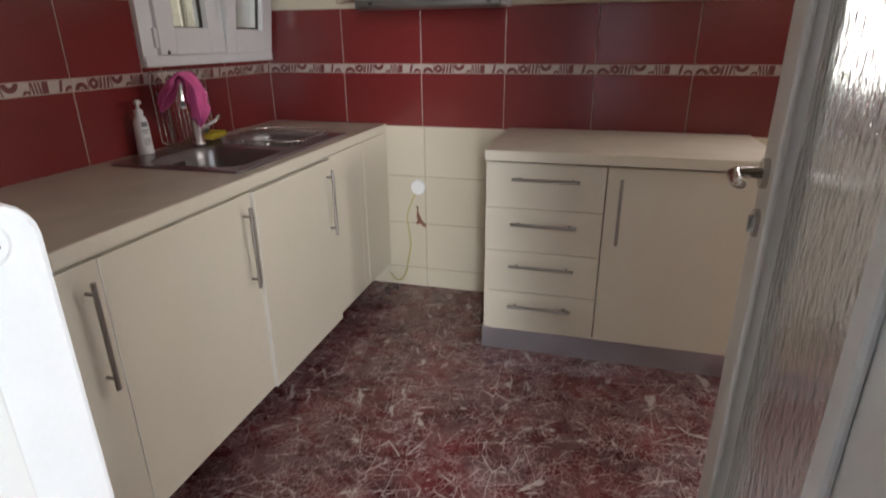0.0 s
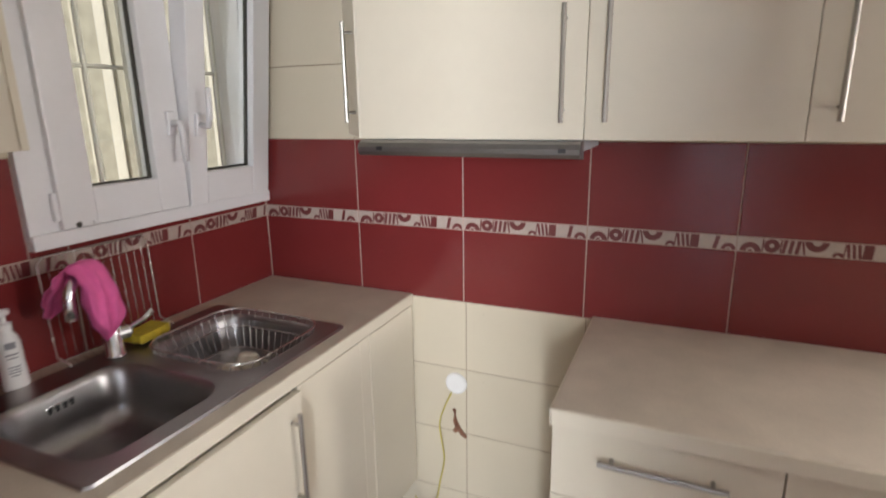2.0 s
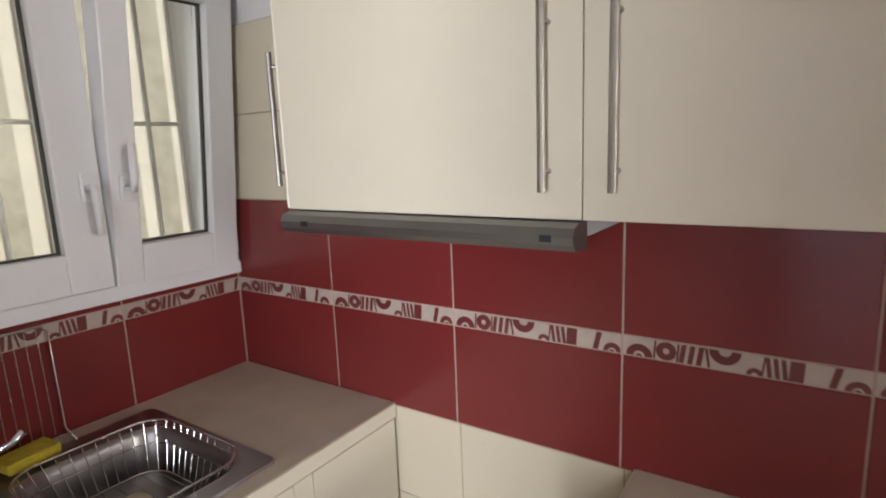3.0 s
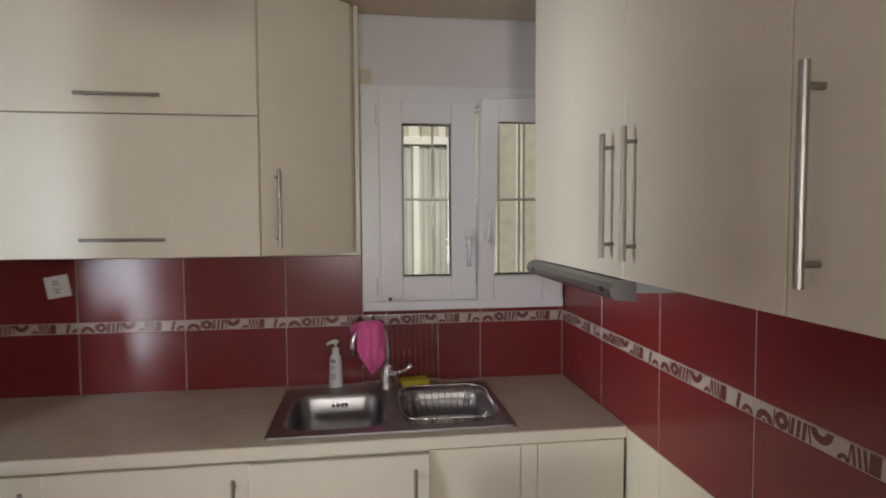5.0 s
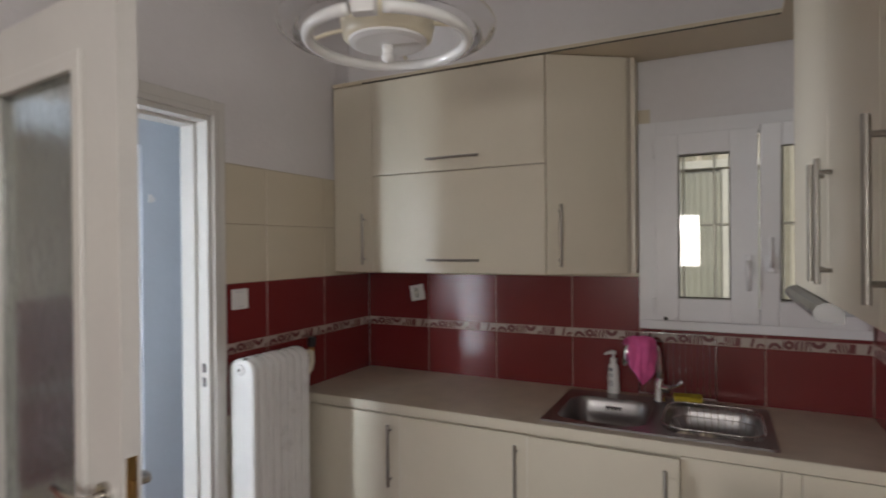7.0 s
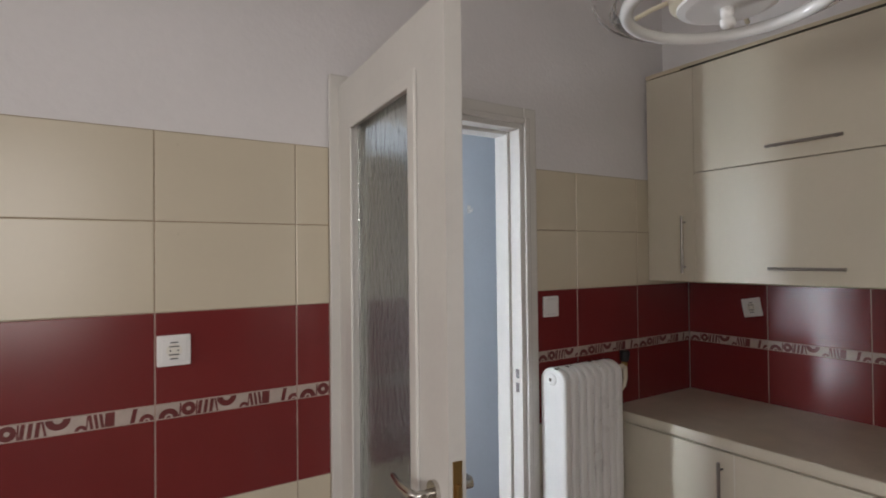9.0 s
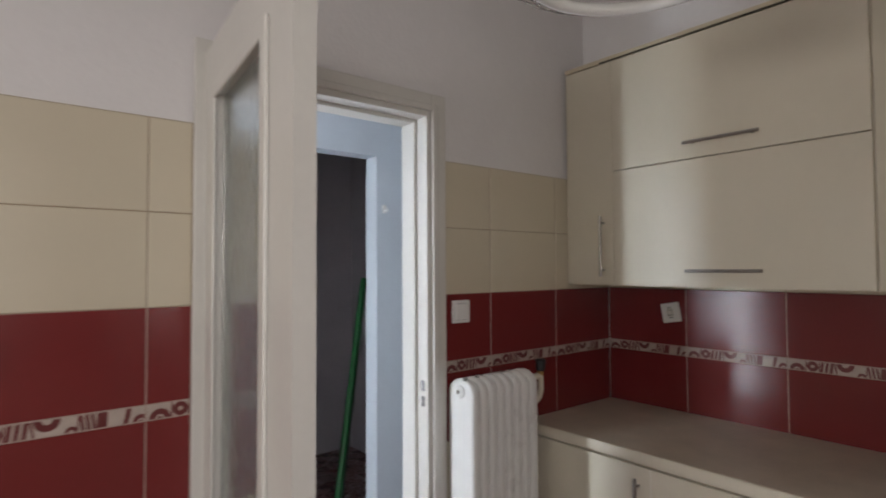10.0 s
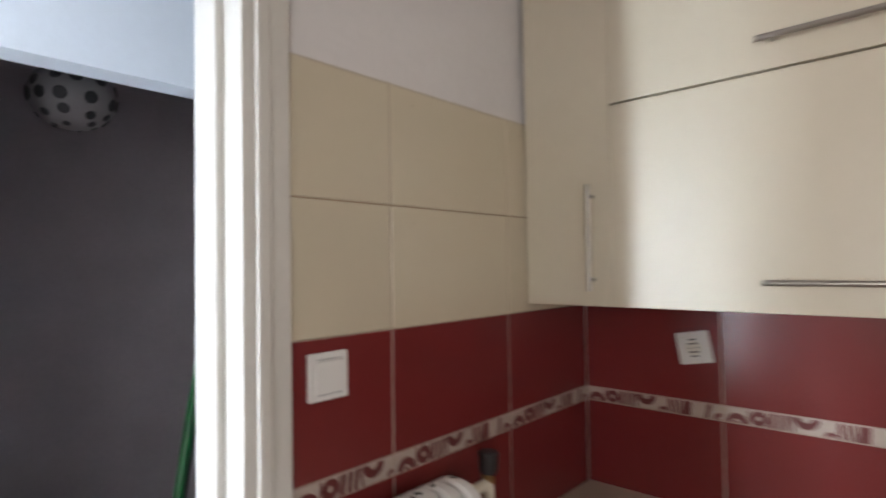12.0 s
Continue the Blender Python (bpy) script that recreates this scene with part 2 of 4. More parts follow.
def tube_bm(points, radius, sides=10, bm=None, closed=False, caps=True):
    """A tube along a line of points; radius is a number or one for each point."""
    bm = bm or bmesh.new()
    pts = [Vector(p) for p in points]
    count = len(pts)
    rad = radius if isinstance(radius, (list, tuple)) else [radius] * count
    rings, up = [], None
    for i, p in enumerate(pts):
        if closed:
            d = (pts[(i + 1) % count] - pts[i - 1]).normalized()
        else:
            d = (pts[min(i + 1, count - 1)] - pts[max(i - 1, 0)]).normalized()
        if up is None:
            up = d.orthogonal().normalized()
        up = (up - d * up.dot(d)).normalized()
        side = d.cross(up)
        rings.append([bm.verts.new(p + rad[i] * (math.cos(2 * math.pi * k / sides) * up + math.sin(2 * math.pi * k / sides) * side)) for k in range(sides)])
    for i in range(count if closed else count - 1):
        a, c = rings[i], rings[(i + 1) % count]
        for k in range(sides):
            bm.faces.new((a[k], a[(k + 1) % sides], c[(k + 1) % sides], c[k]))
    if caps and not closed:
        bm.faces.new(rings[0][::-1])
        bm.faces.new(rings[-1])
    return bm


def turn_bm(profile, centre, sides=32, bm=None):
    """A turned shape round the z axis from a profile of (radius, z)."""
    bm = bm or bmesh.new()
    c = Vector(centre)
    rings = []
    for r, z in profile:
        if r < 1e-5:
            rings.append([bm.verts.new(c + Vector((0, 0, z)))])
        else:
            rings.append([bm.verts.new(c + Vector((r * math.cos(2 * math.pi * k / sides), r * math.sin(2 * math.pi * k / sides), z))) for k in range(sides)])
    for a, b in zip(rings, rings[1:]):
        for k in range(sides):
            k2 = (k + 1) % sides
            if len(a) == 1 and len(b) > 1:
                bm.faces.new((a[0], b[k2], b[k]))
            elif len(b) == 1 and len(a) > 1:
                bm.faces.new((a[k], a[k2], b[0]))
            elif len(a) > 1:
                bm.faces.new((a[k], a[k2], b[k2], b[k]))
    return bm


def mesh_of(name, bm, material, m=None, smooth=False):
    if m:
        bm.transform(m)
    bmesh.ops.recalc_face_normals(bm, faces=bm.faces[:])
    me = bpy.data.meshes.new(name)
    bm.to_mesh(me)
    bm.free()
    for x in material if isinstance(material, (list, tuple)) else [material]:
        me.materials.append(x)
    for p in me.polygons:
        p.use_smooth = smooth
    return me


def solid(name, bm, material, label="", category="", group="", kind="", m=None, smooth=False):
    """A top-level thing or a piece of the setting, of one mesh."""
    return tagged(new(name, mesh_of(name, bm, material, m, smooth)), label, category, group, kind)


def thing(name, base, label, category, group="", kind=""):
    """A thing of several parts: an Empty at its base."""
    root = new(name)
    root.empty_display_size = 0.05
    root.matrix_basis = Matrix.Translation(base)
    return tagged(root, label, category, group, kind)


def hang(ob, parent):
    ob.parent = parent
    if parent.type == "EMPTY":
        ob.matrix_parent_inverse = parent.matrix_basis.inverted()
    return ob


def part(name, bm, material, parent, label="", m=None, smooth=False):
    ob = new(name, mesh_of(name, bm, material, m, smooth))
    if label:
        ob["label"] = label
    return hang(ob, parent)


def face_to(origin, rz):
    """The pose of a front whose u axis runs along rz degrees and whose outward side is -y of that frame."""
    return pose(*origin, 0, 0, rz)


# ---- setting ----
NORTH, SOUTH, EAST, TOP = 0.0, -2.336, 3.6, 3.0
HALL_N, HALL_S = -2.466, -3.30
T = 0.012


def wall(name, label, boxes, material):
    bm = bmesh.new()
    for b in boxes:
        box_bm(*b, bm=bm)
    return solid(name, bm, material, label, "wall", kind="structure")


solid("floor", box_bm(-0.14, 5.84, -5.6, 0.14, -0.10, 0.0), MARBLE, "polished dark red marble floor with white veins", "floor", kind="structure")
solid("ceiling", box_bm(-0.14, 5.84, -5.6, 0.14, TOP, TOP + 0.2), CEIL, "plain white painted ceiling", "ceiling", kind="structure")
wall_north = wall("wall_north", "white plastered kitchen wall with red and cream tiles", [(-0.14, 2.55, T, 0.14, 0, TOP), (2.55, 3.42, T, 0.14, 2.25, TOP), (2.55, 3.42, T, 0.14, 0, 1.05), (3.42, EAST + 0.14, T, 0.14, 0, TOP)], PLASTER)
wall_west = wall("wall_west", "white plastered kitchen wall with a small window",
     [(-0.14, -T, HALL_N, -0.80, 0, TOP), (-0.14, -T, -0.80, -0.06, 0, 1.22), (-0.14, -T, -0.80, -0.06, 2.04, TOP), (-0.14, -T, -0.06, T, 0, TOP)], PLASTER)
DOOR_X0, DOOR_X1, DOOR_H = 1.103, 1.857, 2.072
wall_south = wall("wall_south", "white plastered kitchen wall with a doorway",
     [(-T, DOOR_X0, HALL_N, SOUTH - T, 0, TOP), (DOOR_X0, DOOR_X1, HALL_N, SOUTH - T, DOOR_H, TOP), (DOOR_X1, 5.84, HALL_N, SOUTH - T, 0, TOP)], PLASTER)
# unseen eastern walls, laid out to let the added fill lamp through
wall("wall_east", "plain white unseen wall, open to the eastern fill lamp",
     [(EAST, EAST + 0.14, HALL_N, -2.0, 0, TOP), (EAST, EAST + 0.14, -0.5, T, 0, TOP), (EAST, EAST + 0.14, -2.0, -0.5, 2.1, TOP)], PLASTER)
wall("wall_side_north", "plain unseen wall closing the eastern side", [(EAST + 0.14, 5.84, T, 0.14, 0, TOP)], PLASTER)
wall("wall_far_east", "plain unseen end wall with an opening for the eastern fill lamp",
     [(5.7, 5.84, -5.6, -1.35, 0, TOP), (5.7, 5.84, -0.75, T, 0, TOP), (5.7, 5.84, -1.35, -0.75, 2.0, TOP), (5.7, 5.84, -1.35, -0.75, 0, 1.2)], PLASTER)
wall("wall_hall_south", "pale bluish white hall wall with a dark doorway",
     [(-0.14, 0.722, HALL_S - 0.11, HALL_S, 0, TOP), (0.722, 1.50, HALL_S - 0.11, HALL_S, 2.11, TOP), (1.50, 1.75, HALL_S - 0.11, HALL_S, 0, TOP),
      (1.75, 3.95, HALL_S - 0.11, HALL_S, 2.3, TOP), (3.95, 5.7, HALL_S - 0.11, HALL_S, 0, TOP)], HALL_PAINT)
# unseen wall, added so that its slit shapes the beam on the west cabinets
wall("wall_hall_east", "pale unseen hall end wall with a tall slit for the beam",
     [(2.66, 2.78, HALL_S, -2.92, 0, TOP), (2.66, 2.78, -2.80, HALL_N, 0, TOP), (2.66, 2.78, -2.92, -2.80, 2.2, TOP), (2.66, 2.78, -2.92, -2.80, 0, 0.1)], HALL_PAINT)
wall("wall_hall_west", "pale hall wall", [(-0.14, 0.0, HALL_S, HALL_N, 0, TOP)], HALL_PAINT)
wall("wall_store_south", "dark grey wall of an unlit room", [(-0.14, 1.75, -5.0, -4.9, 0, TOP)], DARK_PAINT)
# unseen closing wall, no window in it; the added south lamp stands before it
wall("wall_fill_room", "plain unseen wall behind the added lamp beyond the hall", [(1.75, 5.7, -5.1, -5.0, 0, TOP)], HALL_PAINT)
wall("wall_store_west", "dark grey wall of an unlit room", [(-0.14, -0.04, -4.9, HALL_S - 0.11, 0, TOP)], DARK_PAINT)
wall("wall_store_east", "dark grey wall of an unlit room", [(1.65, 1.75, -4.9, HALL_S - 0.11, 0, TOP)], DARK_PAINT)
solid("bulkhead", box_bm(-T, 0.165, SOUTH - T, T, 2.396, TOP), PLASTER, "plastered bulkhead above the wall cabinets", "bulkhead", kind="structure")

# ---- cabinets ----
def handle(parent, centre, length, axis, out, radius=0.006):
    """A bar handle on two posts. axis: the bar's direction, out: away from the front."""
    c, a, o = Vector(centre), Vector(axis), Vector(out)
    bm = tube_bm([c + o * 0.026 - a * length / 2, c + o * 0.026 + a * length / 2], radius, 12)
    for s in (-1, 1):
        p = c + a * s * (length / 2 - 0.028)
        tube_bm([p, p + o * 0.026], radius * 0.75, 8, bm)
    return part("handle", bm, STEEL, parent, "brushed steel bar handle", smooth=False)


def front(parent, u0, u1, z0, z1, m, handles=(), name="door", thick=0.019):
    """A flat laminate front in the plane of the pose m (u along x, outside at -y), with its handles (u, z, length, upright)."""
    g = 0.0009
    ob = part(name, box_bm(u0 + g, u1 - g, -thick, 0, z0 + g, z1 - g, 0.0012, 1), LAMINATE, parent, m=m)
    r = m.to_3x3()
    for u, z, length, upright in handles:
        handle(ob, m @ Vector((u, -thick, z)), length, (0, 0, 1) if upright else r @ Vector((1, 0, 0)), r @ Vector((0, -1, 0)))
    return ob


UP0, UP1 = 1.424, 2.374
WEST_UP = pose(0.298, 0, 0, 0, 0, 90)      # u = y, outside +x
NORTH_UP = pose(0, -0.301, 0)             # u = x, outside -y

# wall cabinets over the sink run
c = thing("wall_cabinet", (0.16, -2.2, UP0), "tall narrow cream wall cabinet beside the tiled wall", "cabinet", "wall cabinets")
part("body", box_bm(0.002, 0.296, -2.333, -2.095, UP0, UP1), CARCASS, c)
front(c, -2.334, -2.094, UP0 - 0.002, UP1, WEST_UP, [(-2.142, 1.588, 0.256, True)])
c = thing("wall_cabinet", (0.16, -1.64, UP0), "wide cream wall cabinet with two lift-up flaps", "cabinet", "wall cabinets")
part("body", box_bm(0.002, 0.296, -2.093, -1.204, UP0, UP1), CARCASS, c)
front(c, -2.094, -1.203, UP0 - 0.002, 1.902, WEST_UP, [(-1.640, 1.484, 0.265, False)], "flap")
front(c, -2.094, -1.203, 1.905, UP1, WEST_UP, [(-1.642, 1.963, 0.265, False)], "flap")


def prism(points, z0, z1, bm=None):
    bm = bm or bmesh.new()
    lo = [bm.verts.new((x, y, z0)) for x, y in points]
    hi = [bm.verts.new((x, y, z1)) for x, y in points]
    bm.faces.new(lo[::-1])
    bm.faces.new(hi)
    for i in range(len(points)):
        j = (i + 1) % len(points)
        bm.faces.new((lo[i], lo[j], hi[j], hi[i]))
    return bm


# the end cabinet, cut off at an angle towards the window
c = thing("wall_cabinet", (0.12, -1.03, UP0), "cream end wall cabinet with a slanted door beside the window", "cabinet", "wall cabinets")
part("body", prism([(0.002, -1.202), (0.296, -1.202), (0.294, -1.190), (0.082, -0.882), (0.002, -0.882)], UP0, UP1), CARCASS, c)
a0, a1 = Vector((0.316, -1.199)), Vector((0.098, -0.885))
slant = math.degrees(math.atan2(a1.y - a0.y, a1.x - a0.x))
length = (a1 - a0).length
front(c, 0, length - 0.012, UP0 - 0.002, UP1, pose(a0.x - 0.012, a0.y - 0.008, 0, 0, 0, slant), [(0.055, 1.59, 0.27, True)])
part("end_panel", box_bm(0.002, 0.092, -0.880, -0.862, UP0 - 0.002, UP1, 0.001, 1), LAMINATE, c)

# wall cabinets over the cooker place
c = thing("wall_cabinet", (0.5, -0.12, UP0), "narrow cream corner wall cabinet with a slanted door", "cabinet", "wall cabinets")
part("body", prism([(0.42, -0.002), (0.634, -0.002), (0.634, -0.298), (0.62, -0.298)], UP0, UP1), CARCASS, c)
b0, b1 = Vector((0.395, -0.006)), Vector((0.628, -0.314))
slant = math.degrees(math.atan2(b1.y - b0.y, b1.x - b0.x))
length = (b1 - b0).length
front(c, 0, length, UP0 - 0.002, UP1, pose(b0.x + 0.016, b0.y + 0.01, 0, 0, 0, slant), [(length - 0.065, 1.60, 0.27, True)])
seams = [0.638, 1.243, 1.685, 2.127]
sides = [[(1.193, 1.593, 0.258, True)], [(1.292, 1.593, 0.258, True)], [(1.735, 1.593, 0.258, True)]]
names = ["cream wall cabinet above the extractor hood", "cream wall cabinet with one tall door", "cream wall cabinet with one tall door"]
for i in range(3):
    x0, x1 = seams[i], seams[i + 1]
    low = UP0 + (0.012 if i == 0 else 0)
    c = thing("wall_cabinet", ((x0 + x1) / 2, -0.16, low), names[i], "cabinet", "wall cabinets")
    part("body", box_bm(x0 + 0.001, x1 - 0.001, -0.299, -0.002, low, UP1), CARCASS, c)
    front(c, x0, x1, UP0 - 0.002, UP1, NORTH_UP, sides[i])

solid("soffit_board", prism([(0.002, -2.333), (0.320, -2.333), (0.320, -0.324), (2.127, -0.324), (2.127, -0.002), (0.002, -0.002)], 2.377, 2.395), SOFFIT,
      "beige board closing the wall cabinets above the window", "board", kind="structure")

# thin near-black strip stands in for the shade line above the cabinets
solid("shade_strip", prism([(0.3175, -2.15), (0.3225, -2.15), (0.3225, -0.3265), (0.3175, -0.3265)], 2.3750, 2.3800), GASKET_SHADE, "dark strip drawn for the shade line along the cabinet tops", "trim", kind="structure")

# extractor hood
h = thing("extractor_hood", (0.945, -0.2, 1.40), "slim grey metal pull-out extractor hood under its cabinet", "hood")
part("body", box_bm(0.66, 1.235, -0.29, -0.02, 1.392, 1.432, 0.003), HOOD_PAINT, h, "pale grey painted hood underside")
prof = [(-0.290, 1.420), (-0.324, 1.420), (-0.340, 1.414), (-0.348, 1.402), (-0.346, 1.390), (-0.336, 1.380), (-0.290, 1.376)]
bm = bmesh.new()
ends = [[bm.verts.new((x, y, z)) for y, z in prof] for x in (0.642, 1.240)]
for i in range(len(prof)):
    j = (i + 1) % len(prof)
    bm.faces.new((ends[0][i], ends[0][j], ends[1][j], ends[1][i]))
bm.faces.new(ends[0][::-1])
bm.faces.new(ends[1])
part("pull_bar", bm, HOOD_GREY, h, "rounded dull grey metal pull bar")
for x in (0.70, 1.19):
    part("end_mark", box_bm(x, x + 0.018, -0.3485, -0.3465, 1.394, 1.404), BLACK, h)

# base units along the sink run
Z0, Z1, CT = 0.112, 0.822, 0.87
SINK_FROM, SINK_TO = -1.2, -0.32
# y from, y to, kind, plane of the front's back: the sink door stands proud
units = [(-2.333, -1.763, "door", 0.602), (-1.763, -1.190, "door", 0.603), (-1.190, -0.652, "door", 0.614), (-0.652, -0.358, "panel", 0.601), (-0.358, -0.302, "filler", 0.6), (-0.302, -0.010, "panel", 0.601)]
labels = {"door": "cream base cabinet with one flat door under the worktop", "filler": "narrow cream filler strip between base units", "panel": "narrow cream base unit with a plain front"}
for y0, y1, kind, plane in units:
    c = thing("base_cabinet", (0.29, (y0 + y1) / 2, 0), labels[kind], "cabinet", "sink run cabinets")
    part("body", box_bm(0.03, 0.586, y0 + 0.001, y1 - 0.001, 0.115, 0.828 if y1 < SINK_FROM or y0 > SINK_TO else 0.70), CARCASS, c)
    for fx in (0.10, 0.50):
        part("leg", tube_bm([(fx, (y0 + y1) / 2, 0), (fx, (y0 + y1) / 2, 0.116)], 0.016, 8), BLACK, c)
    if kind == "door":
        part("rail", box_bm(0.587, 0.600, y0 + 0.001, y1 - 0.001, 0.755, 0.829), LAMINATE, c)
    grip = [(y1 - 0.045, 0.652, 0.265, True)] if kind == "door" else []
    m = pose(plane, 0, 0, 0, 0, 90)
    d = front(c, y0, y1, Z0 if kind == "door" else 0.124, Z1 if kind == "door" else 0.829, m, grip, "door" if kind == "door" else "panel")
    if kind == "door":
        part("edge_band", box_bm(y0 - 0.0008, y0 + 0.002, -0.0192, -0.001, Z0 + 0.002, Z1 - 0.002), LAM_EDGE, d, "bare white door edge", m=m)

# drawer unit and cupboard
NORTH_BASE = pose(0, -0.545, 0)
c = thing("drawer_unit", (1.47, -0.3, 0), "cream drawer unit with four drawers and steel handles", "drawers")
part("body", box_bm(1.245, 1.692, -0.543, -0.02, 0.107, 0.828), LAMINATE, c)
zs = [0.109, 0.287, 0.464, 0.643, 0.823]
for i in range(4):
    front(c, 1.244, 1.693, zs[i], zs[i + 1], NORTH_BASE, [(1.474, zs[i] + 0.119, 0.252, False)], "drawer_front")
c = thing("base_cabinet", (1.97, -0.3, 0), "cream base cabinet with one wide door", "cabinet")
part("body", box_bm(1.695, 2.248, -0.543, -0.02, 0.107, 0.828), CARCASS, c)
part("end_panel", box_bm(2.250, 2.268, -0.562, -0.02, 0.0, 0.828, 0.001, 1), LAMINATE, c)
front(c, 1.695, 2.249, 0.109, 0.823, NORTH_BASE, [(1.747, 0.657, 0.250, True)])
plinth = thing("plinth", (1.74, -0.52, 0), "brushed aluminium plinth strip under the base units", "plinth")
part("face", box_bm(1.234, 2.248, -0.540, -0.526, 0.0, 0.106, 0.001, 1), PLINTH, plinth)
part("return", box_bm(1.234, 1.243, -0.525, -0.03, 0.0, 0.105, 0.001, 1), PLINTH, plinth)


def rounded(cx, cy, hx, hy, r, z, n=6):
    pts = []
    for sx, sy, a in ((1, 1, 0), (-1, 1, 90), (-1, -1, 180), (1, -1, 270)):
        for k in range(n + 1):
            t = radians(a + 90 * k / n)
            pts.append(Vector((cx + sx * (hx - r) + r * math.cos(t), cy + sy * (hy - r) + r * math.sin(t), z)))
    return pts


def loop_edges(bm, pts):
    vs = [bm.verts.new(p) for p in pts]
    return vs, [bm.edges.new((vs[i], vs[(i + 1) % len(vs)])) for i in range(len(vs))]


def loft(bm, rings):
    for a, b in zip(rings, rings[1:]):
        for i in range(len(a)):
            j = (i + 1) % len(a)
            bm.faces.new((a[i], a[j], b[j], b[i]))


# worktops, the first with the sink cut out
SX0, SX1, SY0, SY1 = 0.071, 0.571, -1.158, -0.358
bm = bmesh.new()
for b in ((0.0, SX0 + 0.02, -2.333, -0.003), (SX1 - 0.02, 0.616, -2.333, -0.003), (SX0 + 0.02, SX1 - 0.02, -2.333, SY0 + 0.02), (SX0 + 0.02, SX1 - 0.02, SY1 - 0.02, -0.003)):
    box_bm(b[0], b[1], b[2], b[3], 0.830, CT, bm=bm)
bmesh.ops.remove_doubles(bm, verts=bm.verts[:], dist=0.0005)
top = solid("worktop", bm, WORKTOP, "beige stone-look laminate worktop with the sink set in", "worktop")
part("front_edge", box_bm(0.616, 0.621, -2.333, -0.003, 0.831, CT - 0.001, 0.002), LAMINATE, top, "pale laminate front edge")
part("end_edge", box_bm(0.0, 0.616, -0.0028, -0.0005, 0.831, CT - 0.001), LAMINATE, top)
top = solid("worktop", box_bm(1.246, 2.270, -0.583, -0.001, 0.830, CT), WORKTOP, "beige stone-look laminate worktop on the drawer unit", "worktop")
part("front_edge", box_bm(1.246, 2.270, -0.588, -0.583, 0.831, CT - 0.001, 0.002), LAMINATE, top, "pale laminate front edge")
part("end_edge", box_bm(1.241, 1.246, -0.587, -0.001, 0.831, CT - 0.001, 0.002), LAMINATE, top, "pale laminate side edge")

# ---- sink ----
sink = thing("sink", (0.321, -0.758, CT), "stainless steel double bowl sink set in the worktop", "sink")
bm = bmesh.new()
rz = CT + 0.007
cx, cy = (SX0 + SX1) / 2, (SY0 + SY1) / 2
outer, e0 = loop_edges(bm, rounded(cx, cy, 0.25, 0.40, 0.018, rz))
bowls = [(0.341, -0.948, 0.185, 0.170), (0.341, -0.558, 0.185, 0.165)]
edges, tops = list(e0), []
for bx, by, hx, hy in bowls:
    vs, ee = loop_edges(bm, rounded(bx, by, hx, hy, 0.075, rz))
    edges += ee
    tops.append(vs)
bmesh.ops.triangle_fill(bm, edges=edges, use_beauty=True, normal=(0, 0, 1))
skirt = [bm.verts.new((v.co.x + 0.003 * (1 if v.co.x > cx else -1), v.co.y + 0.003 * (1 if v.co.y > cy else -1), CT + 0.0005)) for v in outer]
loft(bm, [outer, skirt])
part("deck", bm, SINK_STEEL, sink)
for (bx, by, hx, hy), _ in zip(bowls, tops):
    bm = bmesh.new()
    rings = []
    for inset, z, r in ((0, rz, 0.075), (0.004, rz - 0.003, 0.073), (0.010, rz - 0.02, 0.072), (0.016, rz - 0.09, 0.072), (0.024, rz - 0.125, 0.07), (0.045, rz - 0.145, 0.06), (0.09, rz - 0.152, 0.045), (0.135, rz - 0.155, 0.02)):
        rings.append(loop_edges(bm, rounded(bx, by, hx - inset, hy - inset, r, z, 7))[0])
    loft(bm, rings)
    bm.faces.new(rings[-1])
    bowl = part("bowl", bm, SINK_STEEL, sink, smooth=True)
    part("drain", turn_bm([(0.0, 0.006), (0.03, 0.006), (0.042, 0.003), (0.044, 0.0)], (bx, by, rz - 0.155), 20), CHROME, bowl, "round chrome drain strainer")
ov = part("overflow", box_bm(0.164, 0.168, -0.983, -0.913, 0.822, 0.846, 0.004), CHROME, sink, "slotted overflow plate")
for k in range(4):
    part("slot", box_bm(0.1685, 0.1705, -0.976 + k * 0.017, -0.969 + k * 0.017, 0.827, 0.841), BLACK, ov)

# ---- window ----
win = tagged(new("window_1"), "white plastic double window with two narrow panes", "window", kind="structure")
win.matrix_basis = Matrix.Translation((0, -0.43, 1.165))


def frame_bm(y0, y1, z0, z1, w, x0, x1, bevel=0.003, wl=None):
    """A rectangular frame in a plane of constant x, of four mitreless bars."""
    bm = bmesh.new()
    wl = wl or w
    for b in ((y0, y0 + w, z0, z1), (y1 - w, y1, z0, z1), (y0 + w, y1 - w, z0, z0 + wl), (y0 + w, y1 - w, z1 - w, z1)):
        box_bm(x0, x1, *b, bevel, 2, bm)
    return bm


part("window_frame", frame_bm(-0.858, -0.004, 1.196, 2.093, 0.075, -0.06, 0.018), PVC, win)
part("sill_strip", box_bm(-0.05, 0.026, -0.856, -0.004, 1.172, 1.212, 0.004), PVC, win)


